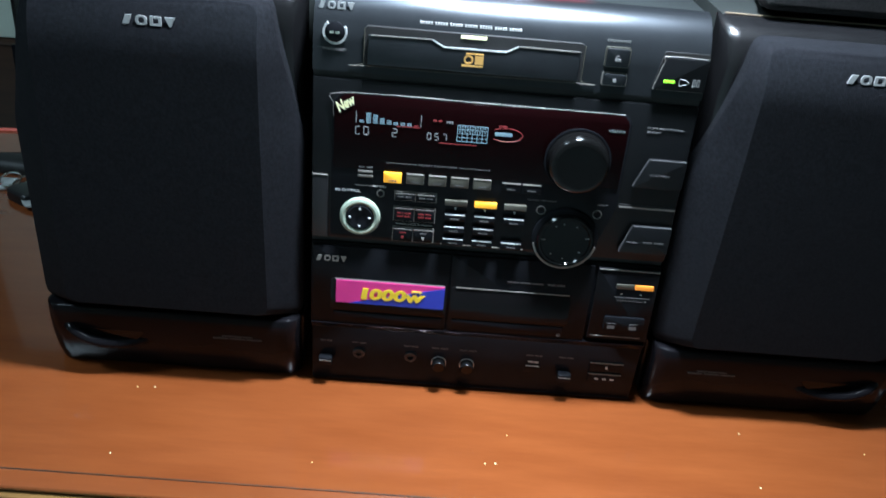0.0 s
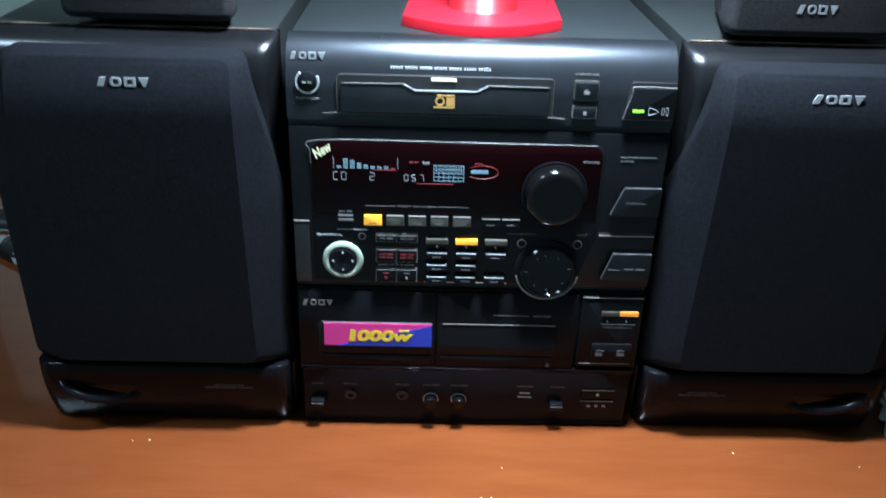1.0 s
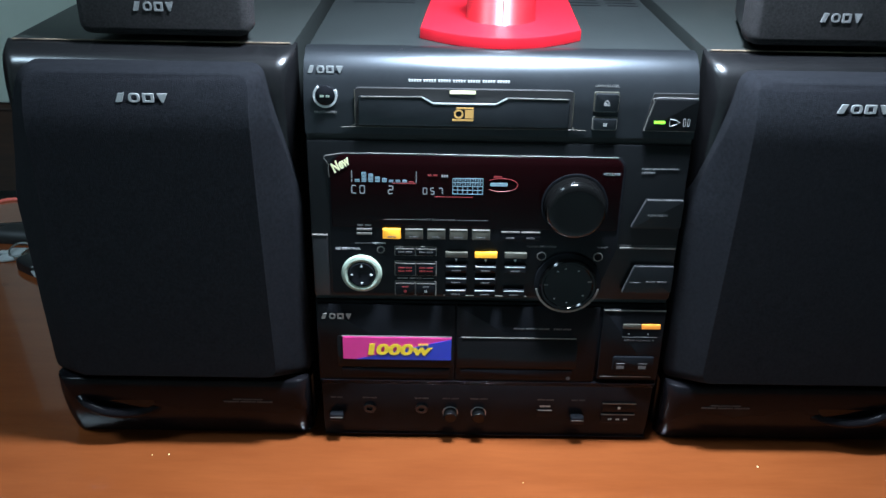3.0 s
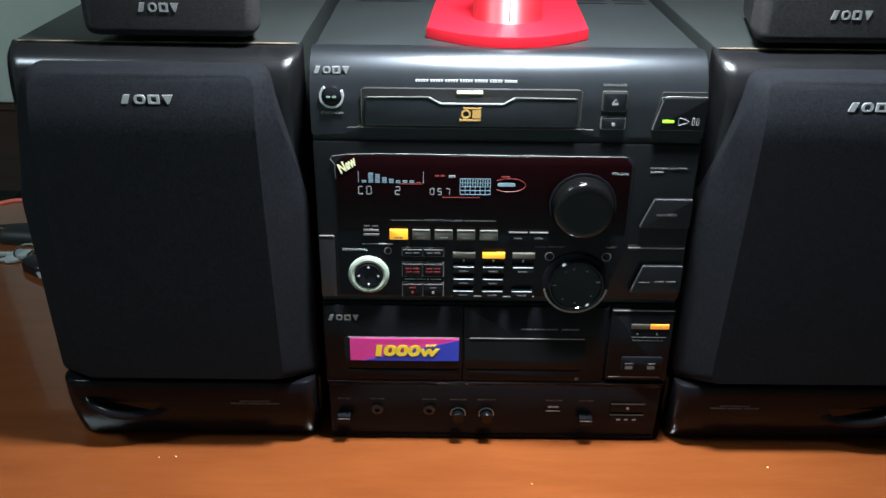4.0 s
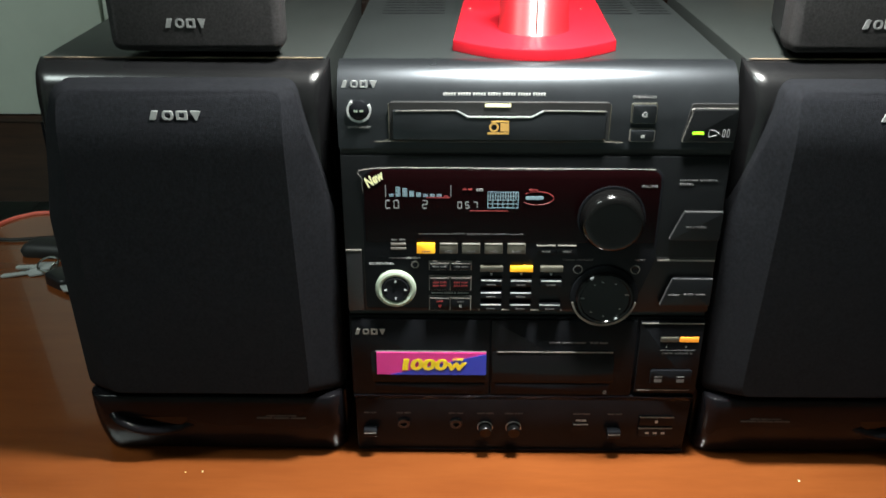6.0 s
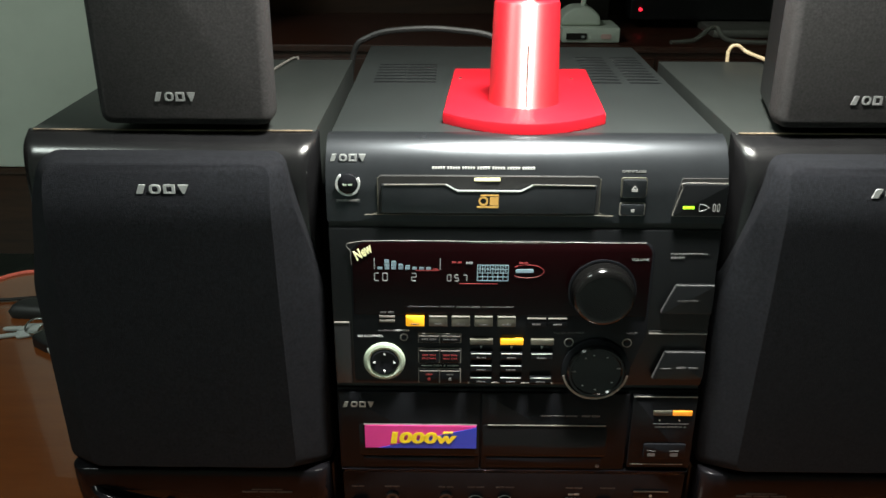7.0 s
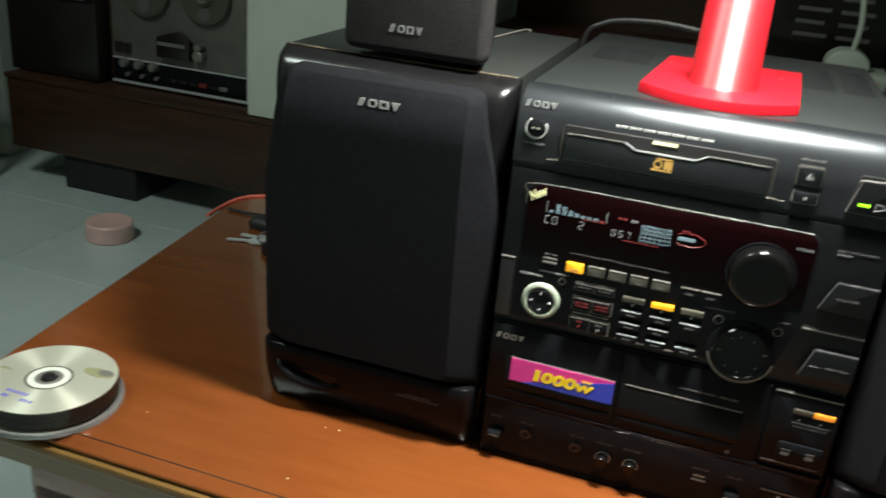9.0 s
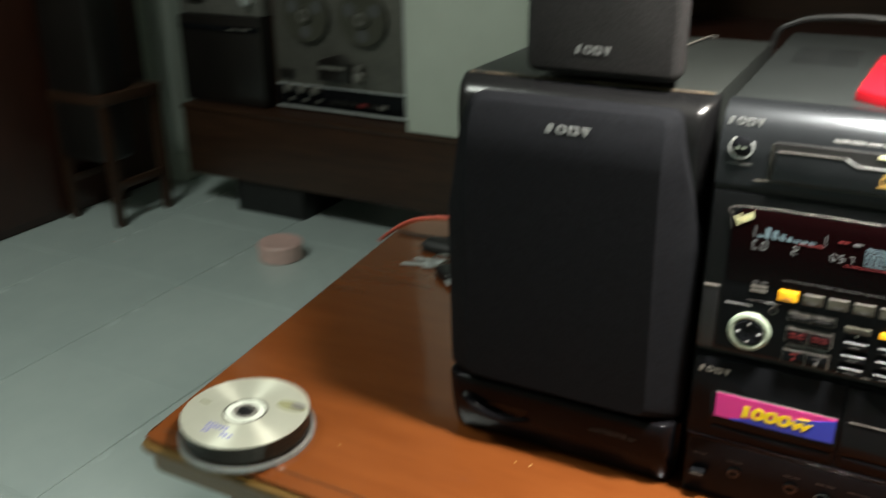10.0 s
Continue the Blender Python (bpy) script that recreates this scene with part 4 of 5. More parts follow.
        # grey bar drawn as the glint across the lever's face
        part("lever_glint", box(x - 0.0050, x + 0.0050, -0.0046, -0.003, 0.0268, 0.0275), GREYMETAL, e)
        part("lever_frame", prism(rect(x - 0.0068, x + 0.0068, 0.0190, 0.0390, 0.001), 0.0036, 0.006), PLASTIC, ls)
    for x, w in ((-0.1270, 0.011), (-0.0990, 0.013), (-0.0550, 0.013), (-0.0305, 0.015), (-0.0065, 0.016), (0.0500, 0.0150), (0.0775, 0.013)):
        bars("small_print", x, 0.0440, w, 0.0012, 0.0034, DIMPRINT, ls, 2, 0.12)
    part("switch_frame", prism(rect(0.0425, 0.0570, 0.0250, 0.0340, 0.0008), 0.0030, 0.006, r=0.0004), GLOSS, ls)
    part("switch_line", box(0.0440, 0.0560, 0.0024, 0.004, 0.0325, 0.0331), PRINT, ls)
    bars("small_print", 0.0500, 0.0368, 0.0095, 0.0016, 0.0034, PRINT, ls, 2, 0.1)
    for z0, z1 in ((0.0325, 0.0420), (0.0200, 0.0300)):
        part("function_key", prism(rect(0.0985, 0.1270, z0, z1, 0.001), 0.0020, 0.006, r=0.0005), GLOSS, ls)
        part("key_rim", box(0.0985, 0.1270, 0.0016, 0.003, z1 - 0.0006, z1), GREYMETAL, ls)
    part("stop_mark", prism(rect(0.1117, 0.1139, 0.0360, 0.0382), 0.0016, 0.0024), PRINT, ls)
    bars("key_mark", 0.1128, 0.0245, 0.0200, 0.0014, 0.0019, PRINT, ls, 3, 0.5)
    # the strip leans back towards the table
    for ob in [ls] + list(ls.children_recursive):
        for v in ob.data.vertices:
            v.co.y += 0.0055 * max(0.0, 0.064 - v.co.z) / 0.064 * (1.0 if v.co.y < 0.02 else 0.0)


build_deck()


# ---- things on the table ----
def build_discs():
    cx, cy = -0.5260, -0.0930
    d = thing("disc_spindle", (cx, cy, 0.0), "stack of pale recordable discs on a clear spindle base", "discs")
    part("spindle_base", lathe(cx, cy, [(0.0640, 0.0002), (0.0648, 0.0030), (0.0640, 0.0062), (0.0628, 0.0062), (0.0620, 0.0035), (0.0100, 0.0035)], 56), CLEAR, d, "clear plastic spindle base")
    for i in range(13):
        z = 0.0060 + i * 0.0013
        dx, dy = random.uniform(-0.0004, 0.0004), random.uniform(-0.0004, 0.0004)
        part("disc", ring(cx + dx, cy + dy, 0.0075, 0.0600, z, z + 0.0011, n=56, axis="z"), DISCEDGE, d)
    z = 0.0232
    top = part("top_disc", ring(cx, cy, 0.0210, 0.0598, z, z + 0.0012, n=64, axis="z"), DISC, d, "pale gold labelled top disc")
    part("clear_band", ring(cx, cy, 0.0188, 0.0210, z, z + 0.0011, n=48, axis="z"), GREYBTN, top)
    part("hub", ring(cx, cy, 0.0125, 0.0188, z, z + 0.0012, n=48, axis="z"), WHITE, top, "milky plastic hub")
    part("hub_ring", ring(cx, cy, 0.0078, 0.0125, z, z + 0.0010, n=48, axis="z"), GREYMETAL, top)
    part("spindle", lathe(cx, cy, [(0.0070, 0.003), (0.0070, 0.0242), (0.0055, 0.0265), (0.003, 0.0265)], 28), PLASTIC, d)
    e = [(cx + 0.034 + 0.016 * math.cos(radians(q)), cy + 0.026 + 0.007 * math.sin(radians(q))) for q in range(0, 360, 20)]
    part("label_print", prism(e, z + 0.0014, z + 0.0010, axis="z"), OLIVE, top)
    e = [(cx + 0.040 + 0.008 * math.cos(radians(q)), cy + 0.028 + 0.005 * math.sin(radians(q))) for q in range(0, 360, 24)]
    part("label_print", prism(e, z + 0.0016, z + 0.0012, axis="z"), GREYMETAL, top)
    for i, (a, w) in enumerate(((-0.018, 0.026), (-0.016, 0.010), (0.004, 0.008), (0.013, 0.006))):
        yy = cy - 0.032 - (0.008 if i else 0)
        b = bmesh.new()
        for k in range(int(w / 0.004)):
            x = cx + a + k * 0.004
            prism([(x, yy - 0.002), (x + 0.0024, yy - 0.0015), (x + 0.0030, yy + 0.0018), (x + 0.0006, yy + 0.0022)], z + 0.0015, z + 0.0011, axis="z", bm=b)
        part("ink_mark", b, INK, top)
    bb = bmesh.new()
    for k in range(4):
        prism([(cx - 0.050 + k * 0.003, cy - 0.006), (cx - 0.048 + k * 0.003, cy - 0.006), (cx - 0.048 + k * 0.003, cy - 0.003), (cx - 0.050 + k * 0.003, cy - 0.003)], z + 0.0015, z + 0.0011, axis="z", bm=bb)
    part("label_print", bb, OLIVE, top)


def flat_at(bm, x, y, z, turn):
    bmesh.ops.transform(bm, matrix=Matrix.Translation((x, y, z)) @ Matrix.Rotation(radians(turn), 4, "Z"), verts=bm.verts)
    return bm


def key_mesh(length):
    b = prism(rounded([(-0.011, -0.009), (0.008, -0.010), (0.011, 0.0), (0.008, 0.010), (-0.011, 0.009)], 0.005), 0.0022, 0.0, r=0.0004, axis="z")
    blade = [(0.009, -0.0040)]
    for i in range(6):
        x = 0.012 + i * (length - 0.016) / 6
        blade += [(x, -0.0042), (x + 0.0016, -0.0022 - 0.001 * (i % 2)), (x + 0.0030, -0.0042)]
    blade += [(length, -0.0020), (length, 0.0020), (length - 0.003, 0.0040), (0.009, 0.0040)]
    return prism(blade, 0.0021, 0.0003, axis="z", bm=b)


def build_keys(x, y, group, spread, fob_at, label):
    k = thing("key_bunch", (x, y, 0.0), label, "keys", group)
    for i, (dx, dy, turn, ln) in enumerate(spread):
        part("key", flat_at(key_mesh(ln), x + dx, y + dy, 0.0010 + 0.0022 * i, turn), SILVER, k, "worn nickel key")
    for i, (dx, dy, rr) in enumerate(((0.0, 0.0, 0.012), (0.014, -0.004, 0.010))):
        e = [(x + dx + rr * math.cos(radians(q)), y + dy + rr * math.sin(radians(q)), 0.009 + 0.004 * math.sin(radians(q * 1 + 60 * i))) for q in range(0, 361, 30)]
        part("split_ring", tube(e, 0.0011, 8, steps=3), CHROME, k)
    fx, fy, ft = fob_at
    part("fob", flat_at(prism(rounded(rect(-0.020, 0.020, -0.014, 0.014), 0.009), 0.013, 0.0, r=0.004, seg=3, axis="z"), x + fx, y + fy, 0.0004, ft), PLASTIC, k, "black plastic fob")
    return k


build_discs()
build_keys(-0.545, 0.338, "key bunches", ((-0.012, -0.006, 198, 0.040), (-0.006, 0.004, 186, 0.034), (0.046, -0.050, -50, 0.030)), (0.030, -0.030, -35), "bunch of worn keys with a black fob on the table")
build_keys(0.400, 0.042, "key bunches", ((-0.008, -0.010, 240, 0.040), (-0.014, -0.036, 248, 0.026), (-0.004, 0.0, 230, 0.034)), (0.025, 0.010, 20), "bunch of pale keys beside a loudspeaker")


def build_cord(name, points, r, mat, label, place, category="cable"):
    c = thing(name, place, label, category)
    part("cord", tube(points, r, 8), mat, c)
    return c


def build_small_things():
    p = thing("key_pouch", (-0.545, 0.385, 0.0), "soft black key pouch lying beside the keys", "pouch")
    shape = rounded([(-0.600, 0.372), (-0.500, 0.362), (-0.490, 0.400), (-0.590, 0.408)], 0.014, 5)
    part("body", loft(shape, [(0.012, 0.0160), (0.005, 0.0145), (0.0, 0.0080), (0.002, 0.0003)]), RUBBER, p, "", 60)
    c = thing("bottle_cap", (-0.505, 0.420, 0.0), "small pale blue plastic cap beside the keys", "cap")
    part("shell", lathe(-0.505, 0.420, [(0.010, 0.0003), (0.010, 0.015), (0.0085, 0.0175), (0.003, 0.018)], 24), PALEBLUE, c)


build_small_things()
# Red lit line on the table's edge, put in as a thin coral tube.
build_cord("red_cord", [(-0.668, 0.385, 0.0005), (-0.670, 0.440, 0.001), (-0.664, 0.474, 0.001), (-0.645, 0.497, 0.001), (-0.615, 0.507, 0.001), (-0.52, 0.507, 0.001), (-0.36, 0.505, 0.001)], 0.0030, EDGE_LINE_RED, "thin coral red strip added for the lit line along the table's edge", (-0.6, 0.48, 0.0))
build_cord("power_cable", [(-0.655, 0.420, 0.003), (-0.62, 0.418, 0.003), (-0.57, 0.428, 0.003), (-0.50, 0.440, 0.003), (-0.40, 0.440, 0.003)], 0.0022, BLACKCORD, "thin black cord on the table", (-0.56, 0.4, 0.0))
build_cord("power_cable", [(0.36, 0.32, 0.003), (0.43, 0.20, 0.003), (0.455, 0.12, 0.003), (0.425, 0.085, 0.003), (0.418, 0.062, 0.003), (0.43, 0.035, 0.003)], 0.0024, BLACKCORD, "thin black cord looping beside the keys", (0.43, 0.1, 0.0))
build_cord("mains_cord", [(-0.150, 0.372, 0.02), (-0.166, 0.374, 0.20), (-0.160, 0.372, 0.318), (-0.139, 0.371, 0.345), (-0.096, 0.370, 0.353), (-0.048, 0.370, 0.352), (-0.003, 0.370, 0.342), (0.03, 0.372, 0.30), (0.04, 0.375, 0.02)], 0.0032, BLACKCORD, "black cord arching up behind the stereo", (0.0, 0.37, 0.0))
build_cord("speaker_wire", [(0.222, 0.292, 0.02), (0.2205, 0.296, 0.31), (0.2215, 0.300, 0.343), (0.229, 0.300, 0.350), (0.239, 0.296, 0.344), (0.248, 0.27, 0.342), (0.256, 0.22, 0.3400), (0.262, 0.16, 0.3400), (0.262, 0.136, 0.352)], 0.0018, BEIGE, "flat beige speaker wire behind the loudspeaker", (0.24, 0.29, 0.0))
build_cord("speaker_wire", [(-0.200, 0.292, 0.02), (-0.204, 0.292, 0.310), (-0.205, 0.290, 0.332), (-0.206, 0.284, 0.3388), (-0.212, 0.26, 0.3388), (-0.225, 0.18, 0.3395), (-0.235, 0.136, 0.352)], 0.0011, GREYMETAL, "thin pale wire behind the loudspeaker", (-0.21, 0.28, 0.0))

# vents in the stereo's cover
for vx, rows in ((0.084, 10), (0.118, 10), (-0.080, 7), (-0.108, 7)):
    for i in range(rows):
        y = 0.190 + i * 0.0125
        part("vent_slot", box(vx - 0.0135, vx + 0.0135, y, y + 0.0045, 0.3352, 0.3363, 0.0004), SATIN, STEREO)


# ---- room behind ----
def build_bench():
    b = thing("low_bench", (-0.3, 1.7, FLOOR), "long low dark wooden media bench on black blocks", "bench")
    part("body", box(-2.065, 1.60, 1.450, 1.98, -0.392, -0.178, 0.004), DARKWOOD, b)
    part("top_board", box(-2.070, 1.61, 1.446, 1.98, -0.178, -0.163, 0.003), DARKWOOD, b)
    for x0 in (-1.885, -0.3, 1.1):
        part("block_foot", box(x0, x0 + 0.26, 1.465, 1.90, FLOOR, -0.391, 0.003), RUBBER, b, "black block under the bench")


def build_recorder():
    x0, x1, y, z0, z1 = -1.752, -1.272, 1.545, -0.163, 0.215
    r = thing("tape_recorder", ((x0 + x1) / 2, y + 0.1, z0), "grey reel-to-reel tape recorder in a dark wooden case", "recorder")
    part("case", box(x0, x1, y, y + 0.22, z0, z1, 0.004), DARKWOOD, r)
    part("face", box(x0 + 0.012, x1 - 0.012, y - 0.006, y + 0.01, z0 + 0.012, z1 - 0.008, 0.002), FACEPLATE, r, "dull grey metal face")
    part("trim", box(x0 + 0.010, x1 - 0.008, y - 0.012, y, z0 + 0.008, z0 + 0.016, 0.001), SILVER, r)
    part("trim", box(x0 + 0.010, x1 - 0.008, y - 0.012, y, z1 - 0.010, z1 - 0.003, 0.001), SILVER, r)
    part("trim", box(x1 - 0.014, x1 - 0.008, y - 0.010, y, z0 + 0.016, z1 - 0.01, 0.001), SILVER, r)
    part("control_strip", box(x0 + 0.014, x1 - 0.016, y - 0.010, y, z0 + 0.018, z0 + 0.080, 0.001), GLOSS, r)
    part("strip_edge", box(x0 + 0.014, x1 - 0.016, y - 0.0115, y, z0 + 0.080, z0 + 0.084), SILVER, r)
    cx = (x0 + x1) / 2
    for rx in (cx - 0.100, cx + 0.098):
        reel = part("reel", lathe(rx, z1 - 0.085, [(0.078, y - 0.006), (0.080, y - 0.020), (0.076, y - 0.024), (0.030, y - 0.024), (0.026, y - 0.030), (0.006, y - 0.032)], 44, axis="y"), GREYBTN, r, "grey tape reel")
        part("reel_hub", ring(rx, z1 - 0.085, 0.010, 0.018, y - 0.036, y - 0.028, n=28), GREYMETAL, reel)
        for k in range(3):
            a = radians(30 + 120 * k)
            part("reel_window", prism(circle(rx + 0.048 * math.cos(a), z1 - 0.085 + 0.048 * math.sin(a), 0.019, 18), y - 0.0248, y - 0.022), DIMPRINT, reel)
    part("head_cover", prism(rounded([(cx - 0.060, z0 + 0.105), (cx + 0.050, z0 + 0.105), (cx + 0.050, z0 + 0.160), (cx + 0.010, z0 + 0.185), (cx - 0.060, z0 + 0.165)], 0.006), y - 0.030, y, r=0.004), SCREEN, r)
    part("head_plate", box(cx - 0.052, cx + 0.038, y - 0.033, y - 0.02, z0 + 0.142, z0 + 0.152), GREYMETAL, r)
    part("capstan_roller", lathe(cx + 0.078, z0 + 0.125, [(0.017, y), (0.017, y - 0.030), (0.012, y - 0.034)], 24, axis="y"), GREYMETAL, r)
    part("pinch_roller", lathe(cx + 0.080, z0 + 0.150, [(0.010, y), (0.010, y - 0.034)], 20, axis="y"), GREYMETAL, r)
    for k in range(3):
        part("knob", lathe(x0 + 0.060 + 0.050 * k, z0 + 0.070, [(0.014, y), (0.013, y - 0.026), (0.010, y - 0.030)], 24, axis="y"), GREYMETAL, r, "round dull metal knob")
        part("lower_knob", lathe(x0 + 0.070 + 0.050 * k, z0 + 0.038, [(0.007, y), (0.006, y - 0.022)], 18, axis="y"), GREYMETAL, r)
    for k in range(2):
        part("meter", box(x0 + 0.026 + 0.030 * k, x0 + 0.048 + 0.030 * k, y - 0.014, y, z0 + 0.098, z0 + 0.128, 0.001), SCREEN, r)
    for k in range(6):
        part("transport_key", box(cx - 0.030 + k * 0.034, cx - 0.004 + k * 0.034, y - 0.018, y, z0 + 0.034, z0 + 0.046, 0.001), (SCREEN, SCREEN, SCREEN, REDPRINT, SCREEN, GREYMETAL)[k], r)


def build_stack():
    d = thing("cassette_deck", (-1.91, 1.7, -0.163), "black hi-fi deck standing on the low bench", "hi-fi")
    part("body", box(-2.085, -1.765, 1.50, 1.85, -0.159, 0.112, 0.003), SCREEN, d)
    part("front_strip", box(-2.080, -1.770, 1.494, 1.51, 0.070, 0.085, 0.001), GLOSS, d)
    part("key", box(-1.830, -1.800, 1.490, 1.50, 0.075, 0.081), GREYMETAL, d)
    part("key", box(-1.880, -1.845, 1.490, 1.50, 0.074, 0.079), GREYMETAL, d)
    for fx in (-2.05, -1.80):
        part("foot", box(fx - 0.015, fx + 0.015, 1.52, 1.80, -0.163, -0.158), RUBBER, d)
    r = thing("receiver", (-1.91, 1.7, 0.112), "silver-fronted hi-fi receiver standing on a black deck", "hi-fi")
    part("body", box(-2.085, -1.765, 1.515, 1.85, 0.115, 0.265, 0.003), GREYMETAL, r)
    part("dial_window", box(-2.050, -1.985, 1.508, 1.52, 0.148, 0.213), SCREEN, r)
    part("dial_window", box(-1.950, -1.850, 1.508, 1.52, 0.175, 0.230), SCREEN, r)
    part("tuning_knob", lathe(-1.805, 0.168, [(0.020, 1.516), (0.018, 1.488), (0.014, 1.484)], 28, axis="y"), SILVER, r)
    for fx in (-2.05, -1.80):
        part("foot", box(fx - 0.012, fx + 0.012, 1.54, 1.80, 0.1115, 0.1155), RUBBER, r)


def build_white_cabinet():
    c = thing("white_cabinet", (-0.80, 1.7, -0.163), "tall white-painted cabinet standing on the low bench", "cabinet")
    part("body", box(-1.233, -0.640, 1.470, 1.95, -0.161, 1.30, 0.003), WHITE, c)
    part("door", box(-1.233, -0.876, 1.452, 1.470, -0.160, 1.30, 0.003), WHITE, c)
    part("door", box(-0.868, -0.640, 1.452, 1.470, -0.160, 1.30, 0.003), WHITE, c)


def build_floor_amp():
    a = thing("guitar_amplifier", (-0.75, 1.34, FLOOR), "black amplifier box with a row of knobs on the floor", "amplifier")
    part("body", box(-0.975, -0.60, 1.262, 1.43, FLOOR, -0.119, 0.006), SCREEN, a)
    part("front", box(-0.970, -0.606, 1.250, 1.264, FLOOR + 0.02, -0.113, 0.003), GLOSS, a)
    for z in (-0.155, -0.195, -0.235):
        part("knob", lathe(-0.950, z, [(0.010, 1.251), (0.009, 1.235), (0.006, 1.233)], 18, axis="y"), SILVER, a)


def build_media():
    m = thing("media_cabinet", (0.5, 1.7, -0.163), "dark reddish wooden media cabinet on the low bench", "cabinet")
    part("body", box(-0.625, 1.58, 1.480, 1.95, -0.161, 0.120, 0.004), REDWOOD, m)
    part("top_board", box(-0.630, 1.59, 1.470, 1.95, 0.120, 0.136, 0.003), REDWOOD, m)
    part("door", box(-0.600, 0.42, 1.472, 1.482, -0.145, 0.105, 0.003), REDWOOD, m)
    part("door", box(0.430, 1.56, 1.472, 1.482, -0.145, 0.105, 0.003), REDWOOD, m)
    b = thing("back_board", (0.5, 1.96, -0.163), "tall dark wooden board behind the media cabinet", "board")
    part("board", box(-0.630, 2.30, 1.955, 1.985, -0.163, 1.40, 0.003), DARKWOOD, b)
    r = thing("router_box", (0.31, 1.56, 0.136), "small white plastic box with a dark slot on its front", "electronics")
    part("shell", box(0.205, 0.340, 1.500, 1.62, 0.138, 0.172, 0.003), WHITE, r, "white plastic shell")
    part("slot", box(0.215, 0.262, 1.496, 1.51, 0.146, 0.160), SCREEN, r)
    part("mark", prism(rounded(rect(0.296, 0.320, 0.147, 0.158), 0.004), 1.497, 1.502), PINK, r)
    part("window", box(0.250, 0.257, 1.494, 1.50, 0.150, 0.155), SILVER, r)
    for fx in (0.222, 0.322):
        part("foot", box(fx - 0.008, fx + 0.008, 1.51, 1.61, 0.135, 0.139), RUBBER, r)
    a = thing("black_receiver", (0.25, 1.78, 0.136), "black receiver with rows of pale slots", "electronics")
    part("shell", box(0.07, 0.345, 1.70, 1.92, 0.138, 0.40, 0.003), SCREEN, a)
    for j in range(5):
        for i in range(2):
            part("slot", box(0.130 + i * 0.098, 0.205 + i * 0.098 - (0.01 if j % 2 else 0), 1.694, 1.702, 0.215 + j * 0.030, 0.224 + j * 0.030), GREYMETAL, a, "pale slot")
    for fx in (0.10, 0.315):
        part("foot", box(fx - 0.01, fx + 0.01, 1.72, 1.90, 0.135, 0.139), RUBBER, a)
    p = thing("white_adapter", (0.285, 1.60, 0.172), "grey-white plug adapter with a cable rising from it", "adapter")
    part("body", prism(rounded([(0.202, 0.173), (0.300, 0.173), (0.294, 0.198), (0.270, 0.214), (0.232, 0.214), (0.208, 0.198)], 0.010), 1.525, 1.600, r=0.010, seg=3), WHITE, p)
    part("cable", tube([(0.258, 1.56, 0.208), (0.262, 1.57, 0.27), (0.252, 1.60, 0.36), (0.240, 1.64, 0.55), (0.240, 1.66, 0.9)], 0.0060, 10), WHITE, p)
    t = thing("television", (0.95, 1.75, 0.136), "black television with a small red standby lamp", "television")
    part("screen", box(0.428, 1.50, 1.70, 1.73, 0.210, 0.86), SCREEN, t)
    part("bezel", prism(rect(0.400, 1.52, 0.160, 0.88, 0.01), 1.705, 1.78, r=0.004), PLASTIC, t)
    part("neck", box(0.85, 1.15, 1.72, 1.77, 0.15, 0.18, 0.004), PLASTIC, t)
    part("base", box(0.58, 1.30, 1.58, 1.86, 0.136, 0.156, 0.006), GREYMETAL, t, "grey metal base")
    part("standby_lamp", prism(circle(0.425, 0.186, 0.0045, 14), 1.700, 1.706), material("red_led", (0.5, 0.02, 0.02), 0.4, glow=(1.0, 0.02, 0.05), glow_strength=2.0), t, "lit red lamp")
    build_cord("grey_lead", [(0.46, 1.50, 0.139), (0.52, 1.52, 0.142), (0.57, 1.54, 0.17), (0.60, 1.52, 0.142), (0.70, 1.50, 0.140), (0.82, 1.53, 0.139)], 0.006, GREYMETAL, "grey lead lying on the media cabinet", (0.6, 1.52, 0.136))


def build_column():
    c = thing("white_column", (-2.295, 1.68, FLOOR), "narrow white-painted square column with a tiled foot", "column", kind="structure")
    part("shaft", box(-2.345, -2.247, 1.62, 1.75, FLOOR, 2.2, 0.003), WALL, c)
    part("foot_tile", box(-2.349, -2.243, 1.612, 1.76, FLOOR, FLOOR + 0.10, 0.002), WHITE, c)


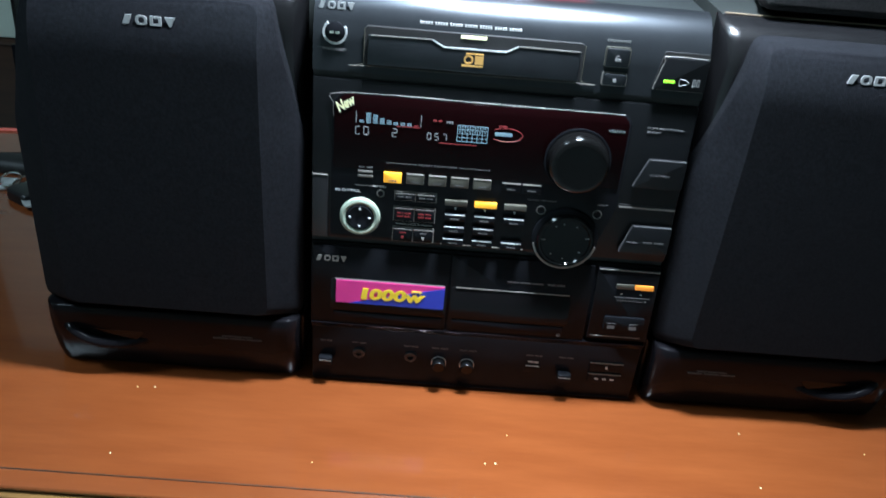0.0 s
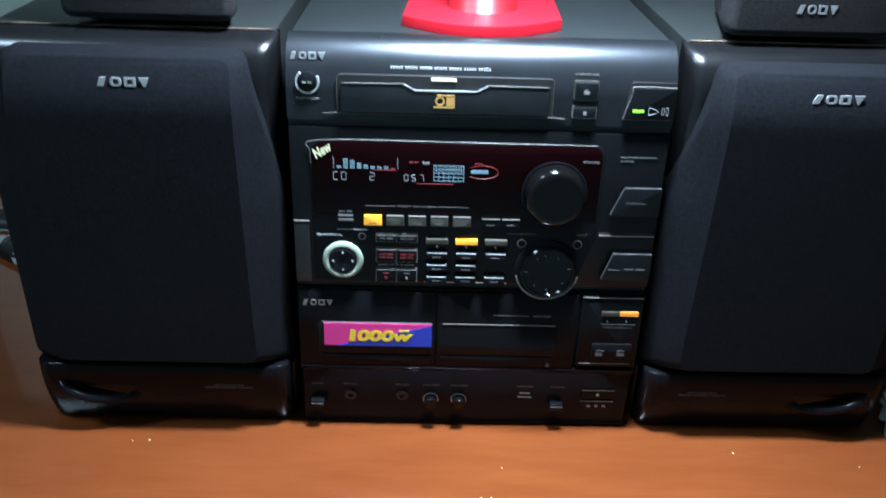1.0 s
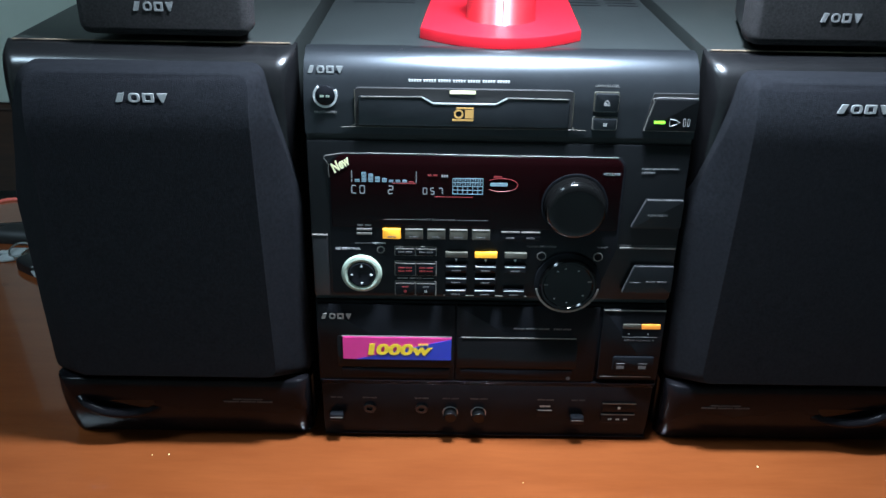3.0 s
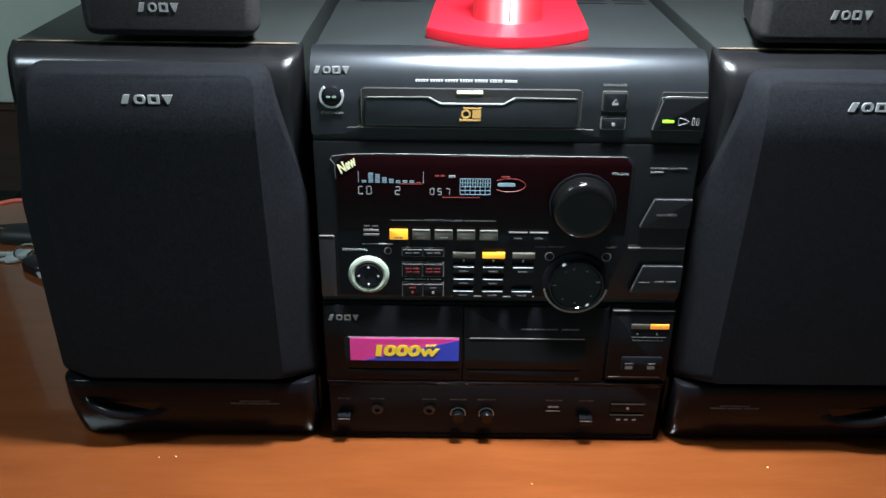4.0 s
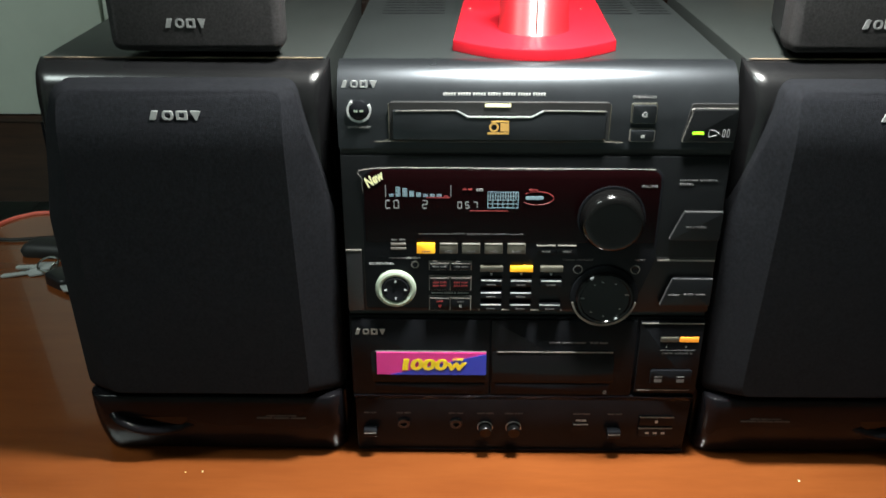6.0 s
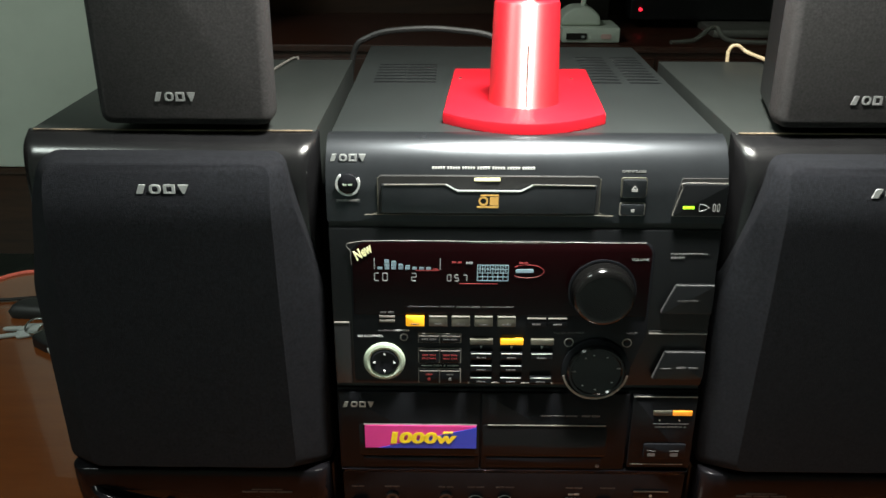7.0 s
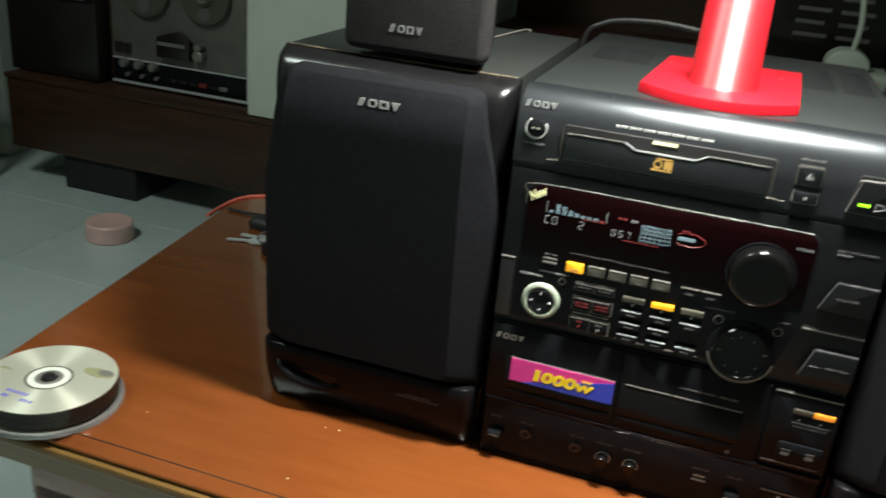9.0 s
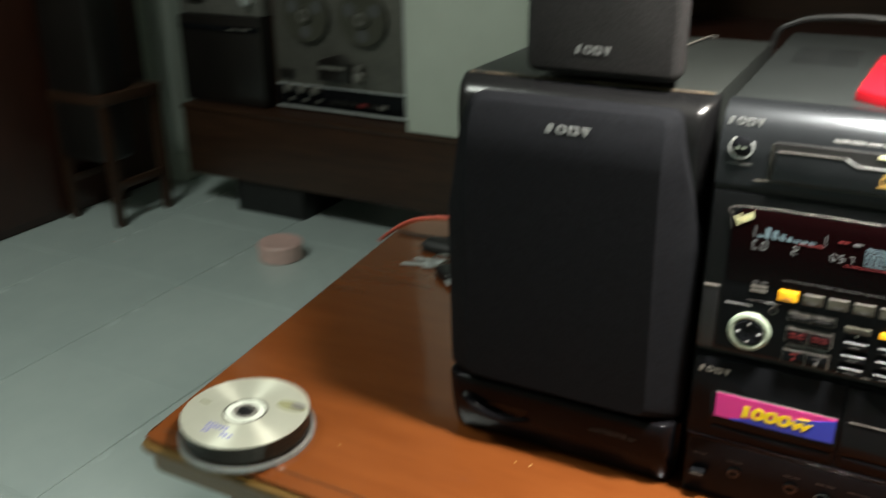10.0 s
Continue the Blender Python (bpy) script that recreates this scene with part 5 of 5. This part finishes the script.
def build_left_side():
    c = thing("dark_cabinet", (-2.55, 1.0, FLOOR), "large dark reddish wooden cabinet standing on the floor", "cabinet")
    part("body", box(-2.90, -2.345, -0.4, 1.58, FLOOR, 1.30, 0.004), REDWOOD, c)
    part("door", box(-2.347, -2.332, -0.38, 0.58, FLOOR + 0.03, 1.28, 0.003), REDWOOD, c)
    part("door", box(-2.347, -2.332, 0.60, 1.56, FLOOR + 0.03, 1.28, 0.003), REDWOOD, c)
    part("handle", lathe(0, 0, [(0.012, 0.0), (0.010, 0.02), (0.004, 0.022)], 16), GOLD, c).matrix_local = Matrix.Translation((-2.332, 0.66, -0.05)) @ Matrix.Rotation(radians(90), 4, "Y")
    s = thing("dark_chair", (-2.21, 1.27, FLOOR), "dark wooden chair with dark cover beside the cabinet", "chair")
    for lx in (-2.312, -2.112):
        for ly in (1.175, 1.380):
            part("leg", prism([(lx - 0.012, ly - 0.012), (lx + 0.012, ly - 0.012), (lx + 0.012, ly + 0.012), (lx - 0.012, ly + 0.012)], FLOOR, -0.12, axis="z"), DARKWOOD, s)
    part("side_rail", box(-2.120, -2.104, 1.175, 1.38, -0.385, -0.360, 0.002), DARKWOOD, s)
    part("side_rail", box(-2.320, -2.304, 1.175, 1.38, -0.385, -0.360, 0.002), DARKWOOD, s)
    part("seat", box(-2.328, -2.094, 1.158, 1.396, -0.12, -0.085, 0.006), DARKWOOD, s)
    part("cover", box(-2.326, -2.112, 1.160, 1.285, -0.30, 0.75, 0.02), SCREEN, s, "black cover draped over the chair")


def build_pink_roll():
    x, y = -1.512, 1.200
    r = thing("tape_roll", (x, y, FLOOR), "pink round roll of tape lying on the tiled floor", "tape")
    part("roll", lathe(x, y, [(0.060, FLOOR + 0.0002), (0.063, FLOOR + 0.004), (0.063, FLOOR + 0.046), (0.059, FLOOR + 0.050), (0.040, FLOOR + 0.049), (0.016, FLOOR + 0.046), (0.003, FLOOR + 0.046)], 44), PINK, r)
    build_cord("thin_wire", [(-1.44, 1.21, FLOOR + 0.003), (-1.38, 1.17, FLOOR + 0.003), (-1.32, 1.12, FLOOR + 0.003), (-1.25, 1.05, FLOOR + 0.003), (-1.0, 0.9, FLOOR + 0.003)], 0.0011, GROUT, "thin grey wire on the tiled floor", (-1.3, 1.1, FLOOR))


def build_unseen_lamp():
    # housing added around the assumed room light, out of view
    c = thing("ceiling_lamp", (-1.45, -0.50, 2.2), "unseen white square ceiling lamp added for the room's light", "lamp")
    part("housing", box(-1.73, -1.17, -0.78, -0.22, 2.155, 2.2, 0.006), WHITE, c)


build_bench()
build_recorder()
build_stack()
build_white_cabinet()
build_floor_amp()
build_media()
build_column()
build_left_side()
build_pink_roll()
build_unseen_lamp()


# ---- floor tiles ----
def build_tiles():
    size, gap = 0.40, 0.0016
    me = None
    for i in range(-5, 11):
        for j in range(-9, 5):
            x, y = -1.24 + (i - 3) * size, 0.933 + j * size
            if not (-3.2 <= x and x + size <= 2.62 and -2.7 <= y and y + size <= 2.85):
                continue
            if me is None:
                b = prism(rect(gap / 2, size - gap / 2, gap / 2, size - gap / 2), FLOOR, FLOOR - 0.006, r=0.0012, seg=1, axis="z")
                first = finish("tile", b, FLOORT, floor)
                me = first.data
                first.location = (x, y, 0)
            else:
                ob = new("tile", me)
                ob.parent = floor
                ob.location = (x, y, 0)


build_tiles()


# ---- crumbs ----
def build_specks():
    rng = random.Random(4)
    b = bmesh.new()
    for x, y in ((-0.281, -0.020), (0.029, -0.048), (0.330, -0.040), (0.228, -0.025), (0.018, -0.083), (-0.267, -0.019), *((rng.uniform(-0.5, 0.45), rng.uniform(-0.112, -0.01)) for _ in range(6))):
        r = rng.uniform(0.0004, 0.0008)
        lathe(x, y, [(r, 0.0), (r * 0.9, r * 0.6), (r * 0.3, r)], 6, bm=b)
    tagged(finish("crumbs", b, CREAM), "tiny pale crumbs and dust specks on the varnished table", "dust", kind="stuff")


build_specks()
